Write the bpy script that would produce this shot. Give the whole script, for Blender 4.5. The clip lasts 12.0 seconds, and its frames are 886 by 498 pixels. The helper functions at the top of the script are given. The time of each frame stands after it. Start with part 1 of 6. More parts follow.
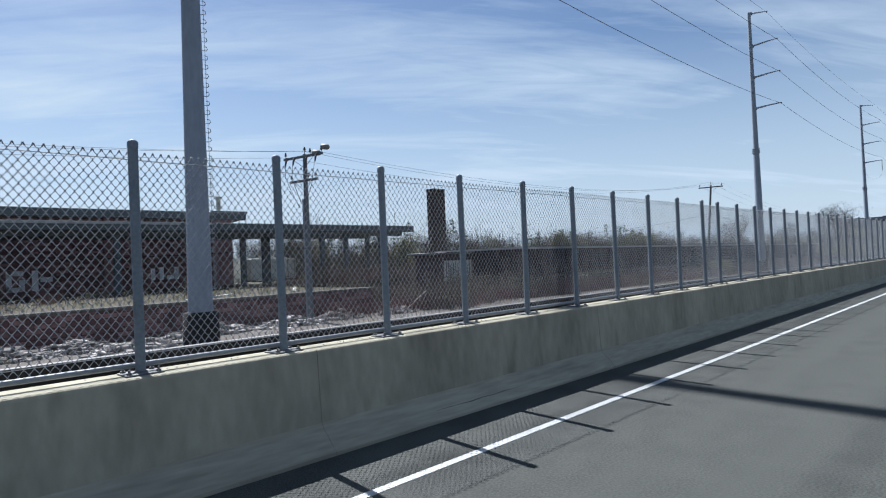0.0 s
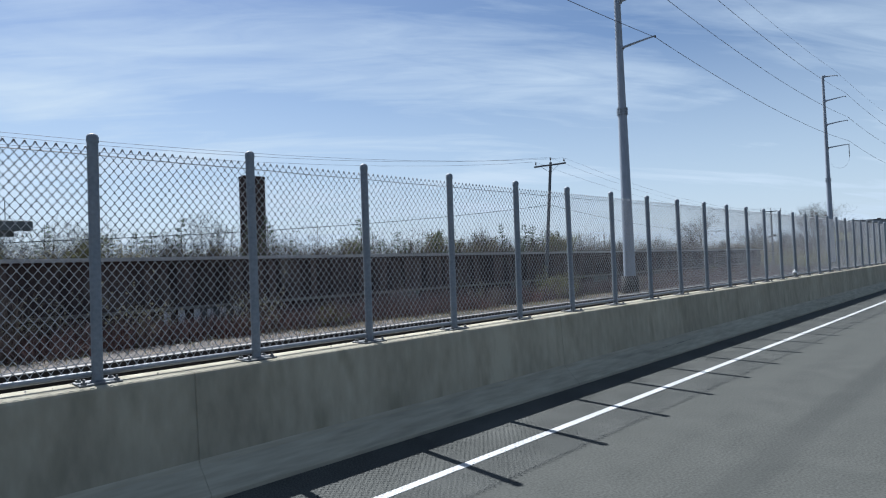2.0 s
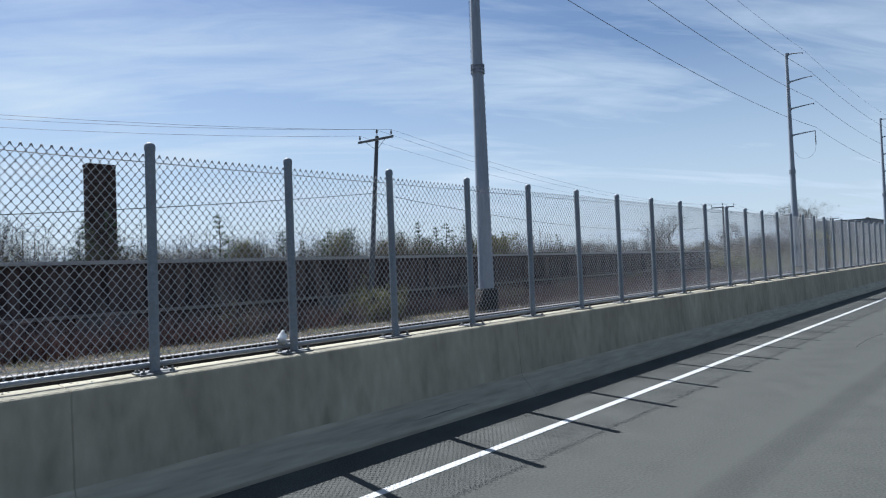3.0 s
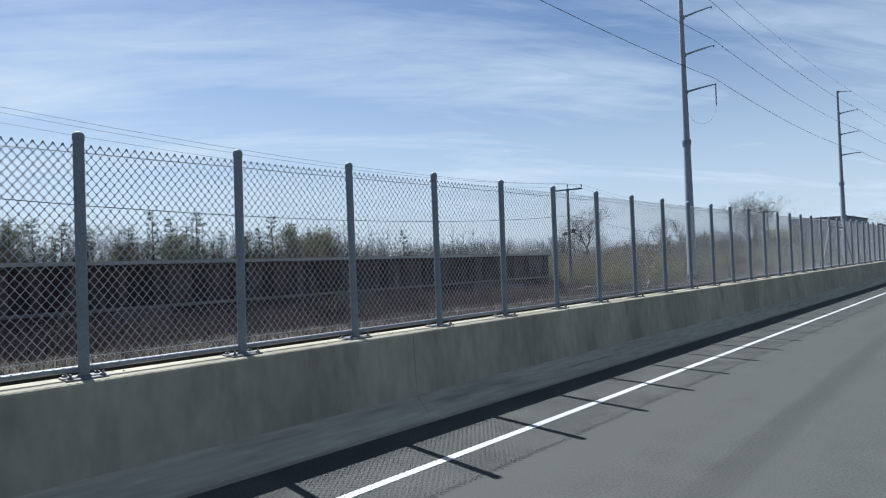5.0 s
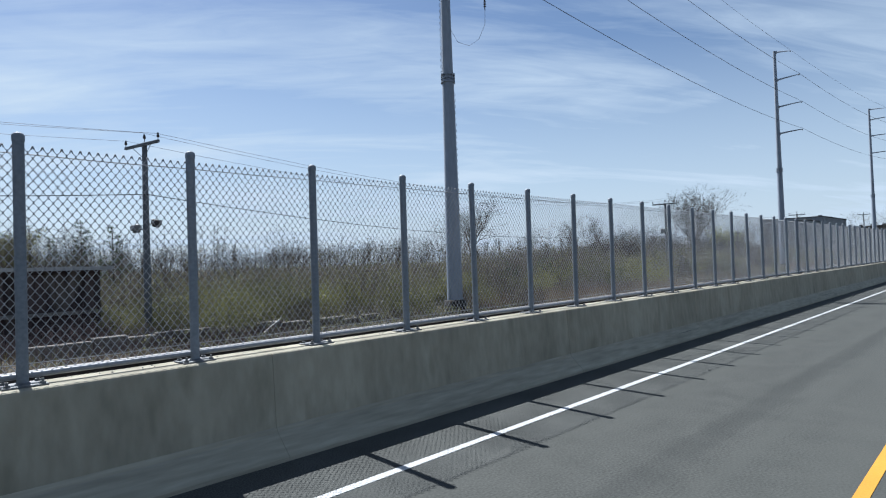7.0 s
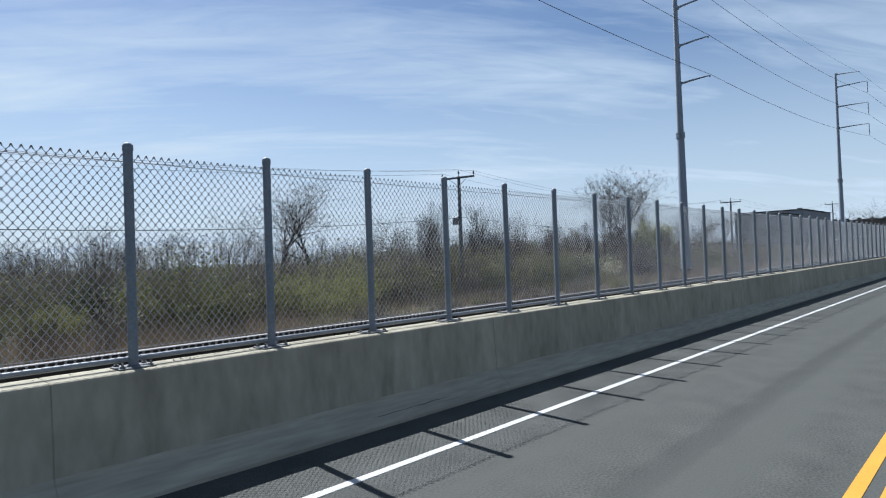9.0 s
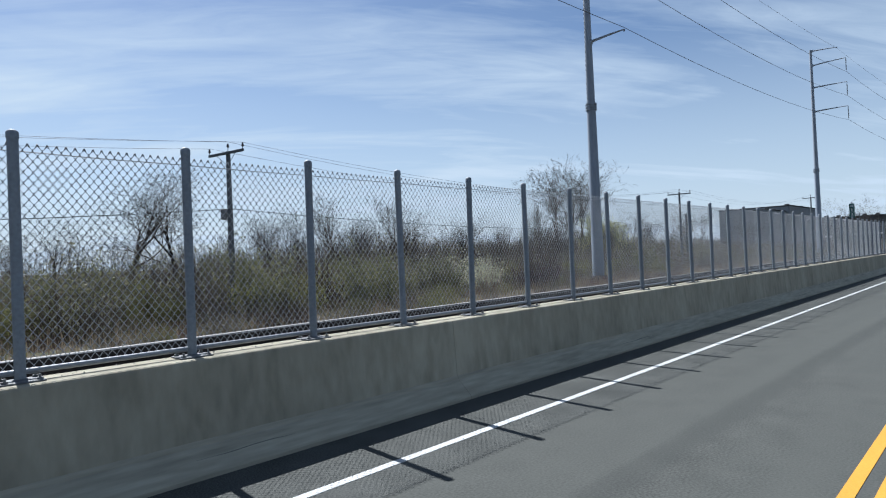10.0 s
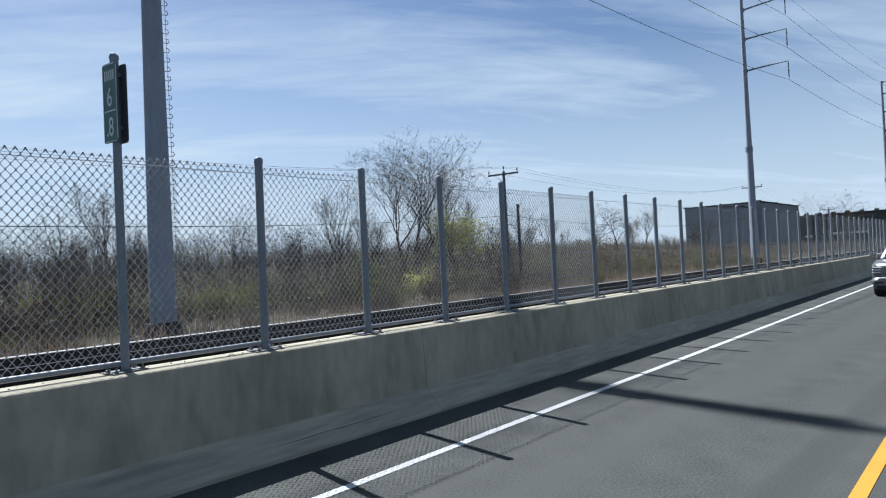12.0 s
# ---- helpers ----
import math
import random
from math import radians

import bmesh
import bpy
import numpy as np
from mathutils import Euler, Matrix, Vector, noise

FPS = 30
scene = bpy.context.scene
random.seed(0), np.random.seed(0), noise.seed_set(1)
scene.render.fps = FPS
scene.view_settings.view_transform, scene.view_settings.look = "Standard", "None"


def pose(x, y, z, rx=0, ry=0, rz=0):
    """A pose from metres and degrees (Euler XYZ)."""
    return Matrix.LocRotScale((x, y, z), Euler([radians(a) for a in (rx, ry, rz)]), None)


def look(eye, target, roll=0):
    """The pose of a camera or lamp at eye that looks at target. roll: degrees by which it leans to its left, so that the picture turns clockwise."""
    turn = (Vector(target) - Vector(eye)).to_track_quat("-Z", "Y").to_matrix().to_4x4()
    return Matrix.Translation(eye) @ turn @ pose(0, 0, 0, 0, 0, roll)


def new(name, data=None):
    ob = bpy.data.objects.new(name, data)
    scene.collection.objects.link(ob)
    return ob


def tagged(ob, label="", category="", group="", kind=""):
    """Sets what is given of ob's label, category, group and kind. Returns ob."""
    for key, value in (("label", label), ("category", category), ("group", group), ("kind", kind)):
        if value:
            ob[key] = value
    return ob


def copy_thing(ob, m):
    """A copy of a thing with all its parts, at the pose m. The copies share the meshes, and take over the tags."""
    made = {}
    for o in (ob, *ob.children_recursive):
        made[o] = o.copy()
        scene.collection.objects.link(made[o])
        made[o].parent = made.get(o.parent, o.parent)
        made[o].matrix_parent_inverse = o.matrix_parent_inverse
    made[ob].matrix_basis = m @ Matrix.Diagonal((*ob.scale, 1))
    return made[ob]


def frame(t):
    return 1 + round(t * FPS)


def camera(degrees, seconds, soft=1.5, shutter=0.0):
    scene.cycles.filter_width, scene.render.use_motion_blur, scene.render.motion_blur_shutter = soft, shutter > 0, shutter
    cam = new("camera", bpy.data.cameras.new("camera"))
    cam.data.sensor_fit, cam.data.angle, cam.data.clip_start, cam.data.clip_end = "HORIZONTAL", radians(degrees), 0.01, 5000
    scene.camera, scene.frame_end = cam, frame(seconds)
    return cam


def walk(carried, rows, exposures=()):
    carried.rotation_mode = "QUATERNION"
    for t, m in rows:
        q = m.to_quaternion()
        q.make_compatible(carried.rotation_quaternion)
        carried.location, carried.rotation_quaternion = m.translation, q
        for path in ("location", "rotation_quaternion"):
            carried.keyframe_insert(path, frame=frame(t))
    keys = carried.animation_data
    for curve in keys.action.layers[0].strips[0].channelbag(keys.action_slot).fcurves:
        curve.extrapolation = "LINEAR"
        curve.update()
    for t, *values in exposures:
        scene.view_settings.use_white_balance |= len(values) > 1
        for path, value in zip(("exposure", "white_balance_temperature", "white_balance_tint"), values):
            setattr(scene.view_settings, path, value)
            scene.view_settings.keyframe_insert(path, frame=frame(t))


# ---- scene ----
EXPOSURE = 1.15
KELVIN = 5950
SKY_STRENGTH = 0.0435
SUN_STRENGTH = 5.0
WIRE_R = 0.0030
cam = camera(73.7, 12.0, soft=1.15)
# seconds, x along the road, y towards the fence, z, tilt, roll, heading
PATH = (
    (0.0, -29.115, 0.101, 2.003, 91.12, 2.42, -44.87),
    (0.5, -20.087, 0.161, 2.006, 91.00, 2.31, -44.61),
    (1.0, -11.007, 0.176, 1.993, 91.10, 2.32, -44.36),
    (1.5, -1.890, 0.179, 2.006, 91.26, 2.23, -44.34),
    (2.0, 7.325, 0.197, 1.998, 91.37, 2.22, -44.52),
    (2.5, 16.525, 0.136, 2.007, 91.41, 2.25, -44.63),
    (3.0, 25.776, 0.111, 2.001, 91.38, 2.23, -44.82),
    (3.5, 35.037, 0.085, 1.989, 91.40, 2.11, -45.07),
    (4.5, 53.527, 0.068, 1.990, 91.25, 2.04, -45.29),
    (5.5, 72.017, 0.050, 1.992, 91.11, 1.97, -45.52),
    (6.0, 81.219, 0.000, 1.996, 91.20, 1.76, -45.64),
    (6.5, 90.445, -0.061, 2.008, 91.25, 1.86, -45.72),
    (7.0, 99.631, -0.117, 2.019, 91.22, 1.86, -45.91),
    (8.0, 118.172, -0.134, 2.020, 91.04, 1.95, -45.91),
    (9.0, 136.712, -0.150, 2.020, 90.90, 2.03, -45.92),
    (9.5, 146.014, -0.173, 2.004, 90.75, 2.10, -45.90),
    (10.0, 155.122, -0.163, 1.991, 90.87, 2.34, -45.98),
    (10.5, 164.153, -0.167, 1.979, 90.94, 2.52, -45.93),
    (11.0, 173.116, -0.149, 1.996, 91.00, 2.60, -45.89),
    (11.5, 182.005, -0.124, 1.991, 91.23, 2.81, -45.94),
    (12.0, 190.827, -0.092, 1.994, 91.03, 2.73, -46.12),
)
walk(cam, [(t, pose(x, y, z, rx, ry, rz)) for t, x, y, z, rx, ry, rz in PATH], exposures=[(0.0, EXPOSURE, KELVIN, 10), (12.0, EXPOSURE, KELVIN, 10)])

# ---- world and sun ----
SUN_WAY = Vector((0.2, 2.345, 3.195)).normalized()      # towards the sun
SUN_ELEVATION = math.asin(SUN_WAY.z)
world = bpy.data.worlds.new("sky")
scene.world = world
world.use_nodes = True
wn, wl = world.node_tree.nodes, world.node_tree.links
wn.clear()
w_out = wn.new("ShaderNodeOutputWorld")
w_bg = wn.new("ShaderNodeBackground")
w_sky = wn.new("ShaderNodeTexSky")
w_sky.sky_type = "NISHITA"
w_sky.sun_disc = False
w_sky.sun_elevation = SUN_ELEVATION
w_sky.sun_rotation = math.atan2(SUN_WAY.x, SUN_WAY.y)
w_sky.air_density, w_sky.dust_density, w_sky.ozone_density = 1.0, 0.6, 2.0
w_bg.inputs["Strength"].default_value = SKY_STRENGTH


def wnode(kind, operation="", use_clamp=False, data_type=""):
    n = wn.new(kind)
    if operation:
        n.operation = operation
        if use_clamp:
            n.use_clamp = True
    if data_type:
        n.data_type = data_type
    return n


# thin streaks of high cloud, laid out over the dome by direction
w_co = wnode("ShaderNodeTexCoord")
w_sep = wnode("ShaderNodeSeparateXYZ")
wl.new(w_co.outputs["Generated"], w_sep.inputs[0])
w_den = wnode("ShaderNodeMath", operation="ADD")
wl.new(w_sep.outputs["Z"], w_den.inputs[0])
w_den.inputs[1].default_value = 0.22
w_max = wnode("ShaderNodeMath", operation="MAXIMUM")
wl.new(w_den.outputs[0], w_max.inputs[0])
w_max.inputs[1].default_value = 0.05
w_div = wnode("ShaderNodeVectorMath", operation="DIVIDE")
wl.new(w_co.outputs["Generated"], w_div.inputs[0])
w_comb = wnode("ShaderNodeCombineXYZ")
for k in range(3):
    wl.new(w_max.outputs[0], w_comb.inputs[k])
wl.new(w_comb.outputs[0], w_div.inputs[1])
w_map = wnode("ShaderNodeMapping")
wl.new(w_div.outputs[0], w_map.inputs["Vector"])
w_map.inputs["Rotation"].default_value = (0, 0, radians(38))
w_map2 = wnode("ShaderNodeMapping")
w_map2.inputs["Scale"].default_value = (0.50, 1.7, 1.0)
w_map2.inputs["Location"].default_value = (0.35, 0.8, 0.0)
wl.new(w_map.outputs[0], w_map2.inputs["Vector"])
w_noise = wnode("ShaderNodeTexNoise")
w_noise.inputs["Scale"].default_value = 1.35
w_noise.inputs["Detail"].default_value = 7.0
w_noise.inputs["Roughness"].default_value = 0.52
w_noise.inputs["Distortion"].default_value = 0.6
wl.new(w_map2.outputs[0], w_noise.inputs["Vector"])
w_map3 = wnode("ShaderNodeMapping")
w_map3.inputs["Scale"].default_value = (0.9, 4.2, 1.0)
w_map3.inputs["Rotation"].default_value = (0, 0, radians(9))
w_map3.inputs["Location"].default_value = (1.7, 0.3, 0.0)
wl.new(w_map.outputs[0], w_map3.inputs["Vector"])
w_wisp = wnode("ShaderNodeTexNoise")
w_wisp.inputs["Scale"].default_value = 2.1
w_wisp.inputs["Detail"].default_value = 8.0
w_wisp.inputs["Roughness"].default_value = 0.6
w_wisp.inputs["Distortion"].default_value = 1.1
wl.new(w_map3.outputs[0], w_wisp.inputs["Vector"])
w_both = wnode("ShaderNodeMix")
w_both.inputs["Factor"].default_value = 0.26
wl.new(w_noise.outputs["Fac"], w_both.inputs["A"])
wl.new(w_wisp.outputs["Fac"], w_both.inputs["B"])
w_ramp = wnode("ShaderNodeMapRange")
w_ramp.inputs["From Min"].default_value, w_ramp.inputs["From Max"].default_value = 0.475, 0.69
w_ramp.inputs["To Min"].default_value, w_ramp.inputs["To Max"].default_value = 0.0, 0.74
wl.new(w_both.outputs["Result"], w_ramp.inputs["Value"])
# the haze thickens the sky towards the horizon
w_haze = wnode("ShaderNodeMapRange")
w_haze.inputs["From Min"].default_value, w_haze.inputs["From Max"].default_value = 0.0, 0.34
w_haze.inputs["To Min"].default_value, w_haze.inputs["To Max"].default_value = 0.90, 0.0
wl.new(w_sep.outputs["Z"], w_haze.inputs["Value"])
w_add = wnode("ShaderNodeMath", operation="ADD", use_clamp=True)
wl.new(w_ramp.outputs[0], w_add.inputs[0])
wl.new(w_haze.outputs[0], w_add.inputs[1])
w_mix = wnode("ShaderNodeMix", data_type="RGBA")
wl.new(w_add.outputs[0], w_mix.inputs[0])
wl.new(w_sky.outputs[0], w_mix.inputs[6])
w_mix.inputs[7].default_value = (6.45, 7.6, 8.65, 1.0)
wl.new(w_mix.outputs[2], w_bg.inputs["Color"])
wl.new(w_bg.outputs[0], w_out.inputs["Surface"])

sun = new("sun", bpy.data.lights.new("sun", "SUN"))
sun.data.energy = SUN_STRENGTH
sun.data.angle = radians(0.53)
sun.data.color = (1.0, 0.965, 0.915)
sun.matrix_world = look(SUN_WAY * 60, (0, 0, 0))

# ---- materials ----


def principled(name, rough=0.6, metal=0.0):
    m = bpy.data.materials.new(name)
    m.use_nodes = True
    b = m.node_tree.nodes["Principled BSDF"]
    b.inputs["Roughness"].default_value = rough
    b.inputs["Metallic"].default_value = metal
    b.inputs["Specular IOR Level"].default_value = 0.12 if rough > 0.79 else 0.4
    return m, m.node_tree.nodes, m.node_tree.links, b


def surface(name, dark, light, rough=0.7, metal=0.0, grain=20.0, stain=0.7, bump=0.15, where="Position",
            stretch=(1, 1, 1), third=None, spread=(0.3, 0.7), per_object=0.0, per_island=0.0, depth=0.01, third_at=(0.55, 0.75),
            stain_part=0.5, rough_spread=0.15):
    """A material of two colours mixed by fine grain and large stains, with relief; third adds patches of another colour."""
    m, n, l, b = principled(name, rough, metal)
    if where == "Position":
        src = n.new("ShaderNodeNewGeometry").outputs["Position"]
    else:
        src = n.new("ShaderNodeTexCoord").outputs[where]
    mp = n.new("ShaderNodeMapping")
    mp.inputs["Scale"].default_value = stretch
    l.new(src, mp.inputs["Vector"])
    fine = n.new("ShaderNodeTexNoise")
    fine.inputs["Scale"].default_value, fine.inputs["Detail"].default_value = grain, 6.0
    large = n.new("ShaderNodeTexNoise")
    large.inputs["Scale"].default_value, large.inputs["Detail"].default_value = stain, 5.0
    for t in (fine, large):
        l.new(mp.outputs[0], t.inputs["Vector"])
    mix = n.new("ShaderNodeMix")
    mix.inputs["Factor"].default_value = stain_part
    l.new(fine.outputs["Fac"], mix.inputs["A"])
    l.new(large.outputs["Fac"], mix.inputs["B"])
    fac = mix.outputs["Result"]
    for amount, kind in ((per_object, "object"), (per_island, "island")):
        if amount:
            info = n.new("ShaderNodeObjectInfo") if kind == "object" else n.new("ShaderNodeNewGeometry")
            sh = n.new("ShaderNodeMath")
            sh.operation = "MULTIPLY_ADD"
            l.new(info.outputs["Random" if kind == "object" else "Random Per Island"], sh.inputs[0])
            sh.inputs[1].default_value = amount
            sh.inputs[2].default_value = -amount / 2
            ad = n.new("ShaderNodeMath")
            l.new(fac, ad.inputs[0])
            l.new(sh.outputs[0], ad.inputs[1])
            fac = ad.outputs[0]
    ramp = n.new("ShaderNodeValToRGB")
    ramp.color_ramp.elements[0].position, ramp.color_ramp.elements[1].position = spread
    ramp.color_ramp.elements[0].color, ramp.color_ramp.elements[1].color = (*dark, 1), (*light, 1)
    l.new(fac, ramp.inputs["Fac"])
    colour = ramp.outputs["Color"]
    if third:
        far = n.new("ShaderNodeTexNoise")
        far.inputs["Scale"].default_value, far.inputs["Detail"].default_value = stain * 2.7, 8.0
        off = n.new("ShaderNodeVectorMath")
        l.new(mp.outputs[0], off.inputs[0])
        off.inputs[1].default_value = (7.3, 3.1, 5.7)
        l.new(off.outputs[0], far.inputs["Vector"])
        rng = n.new("ShaderNodeMapRange")
        rng.inputs["From Min"].default_value, rng.inputs["From Max"].default_value = third_at
        l.new(far.outputs["Fac"], rng.inputs["Value"])
        mx = n.new("ShaderNodeMix")
        mx.data_type = "RGBA"
        l.new(rng.outputs[0], mx.inputs[0])
        l.new(colour, mx.inputs[6])
        mx.inputs[7].default_value = (*third, 1)
        colour = mx.outputs[2]
    l.new(colour, b.inputs["Base Color"])
    rr = n.new("ShaderNodeMapRange")
    rr.inputs["To Min"].default_value, rr.inputs["To Max"].default_value = rough - rough_spread, min(1.0, rough + rough_spread)
    l.new(large.outputs["Fac"], rr.inputs["Value"])
    l.new(rr.outputs[0], b.inputs["Roughness"])
    if bump:
        bp = n.new("ShaderNodeBump")
        bp.inputs["Strength"].default_value, bp.inputs["Distance"].default_value = bump, depth
        l.new(fine.outputs["Fac"], bp.inputs["Height"])
        l.new(bp.outputs[0], b.inputs["Normal"])
    return m


def leafy(name, dark, light, where="Position", through_light=0.22):
    """Thin leaves or blades: colour varies from piece to piece, and light passes through."""
    m = surface(name, dark, light, rough=0.85, grain=3.0, stain=0.25, bump=0.0, per_island=0.3, per_object=0.3, spread=(0.2, 0.8))
    n, l = m.node_tree.nodes, m.node_tree.links
    b = n["Principled BSDF"]
    tr = n.new("ShaderNodeBsdfTranslucent")
    mix = n.new("ShaderNodeMixShader")
    mix.inputs[0].default_value = through_light
    l.new(b.inputs["Base Color"].links[0].from_socket, tr.inputs["Color"])
    l.new(b.outputs[0], mix.inputs[1])
    l.new(tr.outputs[0], mix.inputs[2])
    l.new(mix.outputs[0], n["Material Output"].inputs["Surface"])
    return m


def road_surface(name, dark, light, worn, along=0.05):
    """Fine-grained asphalt with soft wear streaks drawn out along the road."""
    m = surface(name, dark, light, rough=0.86, grain=42, stain=2.2, bump=0.5, depth=0.005, stain_part=0.3, spread=(0.34, 0.66))
    n, l = m.node_tree.nodes, m.node_tree.links
    b = n["Principled BSDF"]
    base = b.inputs["Base Color"].links[0].from_socket
    mp = n.new("ShaderNodeMapping")
    mp.inputs["Scale"].default_value = (along, 1.3, 1.0)
    l.new(n.new("ShaderNodeNewGeometry").outputs["Position"], mp.inputs["Vector"])
    t = n.new("ShaderNodeTexNoise")
    t.inputs["Scale"].default_value, t.inputs["Detail"].default_value, t.inputs["Distortion"].default_value = 1.0, 5.0, 0.3
    l.new(mp.outputs[0], t.inputs["Vector"])
    k = n.new("ShaderNodeMapRange")
    k.inputs["From Min"].default_value, k.inputs["From Max"].default_value = 0.36, 0.66
    k.inputs["To Max"].default_value = 0.75
    l.new(t.outputs["Fac"], k.inputs["Value"])
    mx = n.new("ShaderNodeMix")
    mx.data_type = "RGBA"
    l.new(k.outputs[0], mx.inputs[0])
    l.new(base, mx.inputs[6])
    mx.inputs[7].default_value = (*worn, 1)
    l.new(mx.outputs[2], b.inputs["Base Color"])
    return m


M_ASPHALT = road_surface("asphalt", (0.030, 0.033, 0.031), (0.070, 0.074, 0.070), (0.057, 0.061, 0.057))
M_SHOULDER = surface("shoulder_asphalt", (0.028, 0.031, 0.030), (0.090, 0.095, 0.090), rough=0.88, grain=60, stain=1.3, bump=0.5, depth=0.005,
                     third=(0.082, 0.085, 0.079), third_at=(0.6, 0.85), stain_part=0.3, spread=(0.37, 0.63))
M_CONCRETE = surface("barrier_concrete", (0.214, 0.200, 0.157), (0.358, 0.338, 0.268), rough=0.85, grain=7, stain=0.8, bump=0.25, depth=0.006,
                     stretch=(1.3, 1.0, 0.45), third=(0.165, 0.155, 0.115), third_at=(0.55, 0.82), stain_part=0.62, spread=(0.34, 0.66))
M_FOOT = surface("scuffed_foot_concrete", (0.225, 0.211, 0.167), (0.362, 0.342, 0.272), rough=0.88, grain=9, stain=1.1, bump=0.3, depth=0.006,
                 stretch=(0.22, 1.0, 2.6), third=(0.165, 0.155, 0.128), third_at=(0.58, 0.84), stain_part=0.45, spread=(0.34, 0.66))
M_SCRAPE = surface("scraped_concrete", (0.09, 0.088, 0.078), (0.17, 0.165, 0.145), rough=0.85, grain=25, stain=2.0, bump=0.1)
M_STEEL = surface("galvanised_steel", (0.125, 0.147, 0.172), (0.215, 0.243, 0.275), rough=0.65, metal=0.2, grain=30, stain=2.5, bump=0.05, where="Object", per_object=0.12)
M_WIRE = surface("galvanised_wire", (0.165, 0.178, 0.195), (0.29, 0.308, 0.33), rough=0.6, metal=0.2, grain=20, stain=1.5, bump=0.0)
M_RAIL = surface("rail_steel", (0.155, 0.168, 0.186), (0.255, 0.272, 0.295), rough=0.55, metal=0.3, grain=25, stain=1.2, bump=0.05)
M_PLATE = surface("plate_steel", (0.065, 0.07, 0.075), (0.16, 0.168, 0.176), rough=0.6, metal=0.3, grain=40, stain=5.0, bump=0.1, where="Object")
M_TOWER = surface("tower_steel", (0.165, 0.198, 0.245), (0.25, 0.29, 0.35), rough=0.7, metal=0.0, grain=6, stain=0.5, bump=0.05, stretch=(1, 1, 0.25))
M_TOWER_BASE = surface("tower_base_coating", (0.012, 0.012, 0.013), (0.035, 0.033, 0.032), rough=0.8, grain=14, stain=1.5, bump=0.2)
M_CABLE = surface("conductor", (0.03, 0.03, 0.032), (0.07, 0.07, 0.075), rough=0.6, metal=0.2, grain=5, stain=0.5, bump=0.0)
M_BLACK_CABLE = surface("black_cable", (0.012, 0.012, 0.013), (0.025, 0.025, 0.027), rough=0.6, grain=5, stain=0.5, bump=0.0)
M_PAINT_WHITE = surface("white_road_paint", (0.34, 0.35, 0.35), (0.50, 0.51, 0.51), rough=0.7, grain=60, stain=1.5, bump=0.2, depth=0.003, third=(0.30, 0.30, 0.29), third_at=(0.66, 0.82))
M_PAINT_YELLOW = surface("yellow_road_paint", (0.34, 0.165, 0.014), (0.46, 0.24, 0.024), rough=0.7, grain=60, stain=1.5, bump=0.2, depth=0.003, third=(0.35, 0.22, 0.06), third_at=(0.64, 0.82))
M_SOIL = surface("stony_soil", (0.030, 0.026, 0.020), (0.085, 0.073, 0.055), rough=0.95, grain=6, stain=0.22, bump=0.6, depth=0.03,
                 third=(0.045, 0.048, 0.026), third_at=(0.5, 0.62))
M_GRAVEL_BED = surface("gravel_bed", (0.05, 0.046, 0.044), (0.135, 0.125, 0.118), rough=0.95, grain=9, stain=0.3, bump=0.7, depth=0.03, third=(0.11, 0.09, 0.07), third_at=(0.5, 0.7))
M_GRAVEL = surface("gravel_stone", (0.13, 0.122, 0.118), (0.38, 0.36, 0.345), rough=0.95, grain=25, stain=3, bump=0.3, where="Object", per_object=0.5, per_island=0.6)
M_BRICK = surface("dark_red_brick", (0.13, 0.078, 0.078), (0.27, 0.165, 0.160), rough=0.9, grain=14, stain=0.5, bump=0.3, per_object=0.35, per_island=0.6, third=(0.07, 0.055, 0.05), third_at=(0.55, 0.75))
M_STACK = surface("soot_brown_brick", (0.028, 0.020, 0.019), (0.074, 0.050, 0.046), rough=0.9, grain=10, stain=0.4, bump=0.3, per_object=0.3, per_island=0.5)
M_MORTAR = surface("mortar", (0.05, 0.045, 0.04), (0.11, 0.10, 0.09), rough=0.95, grain=30, stain=1.0, bump=0.2)
M_SHED = surface("weathered_dark_boards", (0.030, 0.023, 0.024), (0.088, 0.068, 0.066), rough=0.9, grain=8, stain=0.35, bump=0.3, stretch=(1, 1, 0.3), per_object=0.4, third=(0.13, 0.115, 0.10), third_at=(0.56, 0.72))
M_ROOF_EDGE = surface("weathered_roof_edge", (0.20, 0.20, 0.20), (0.36, 0.36, 0.355), rough=0.7, grain=6, stain=0.6, bump=0.1)
M_LEDGE = surface("stone_ledge", (0.09, 0.085, 0.083), (0.20, 0.19, 0.18), rough=0.9, grain=8, stain=0.8, bump=0.2)
M_SLAB = surface("dirty_stone", (0.07, 0.066, 0.06), (0.19, 0.178, 0.163), rough=0.9, grain=8, stain=0.8, bump=0.2)
M_CANOPY = surface("painted_canopy_steel", (0.045, 0.055, 0.06), (0.12, 0.135, 0.14), rough=0.65, grain=6, stain=0.5, bump=0.1, third=(0.12, 0.06, 0.035), third_at=(0.62, 0.78))
M_PALE_WALL = surface("pale_rendered_wall", (0.42, 0.43, 0.40), (0.62, 0.62, 0.58), rough=0.9, grain=6, stain=0.4, bump=0.1, third=(0.18, 0.16, 0.13), third_at=(0.6, 0.75))
M_GRAFFITI = surface("faded_white_spray", (0.40, 0.40, 0.42), (0.66, 0.66, 0.68), rough=0.8, grain=10, stain=1.5, bump=0.0)
M_GRAFFITI_BLUE = surface("faded_blue_spray", (0.04, 0.11, 0.22), (0.08, 0.2, 0.34), rough=0.8, grain=10, stain=1.5, bump=0.0)
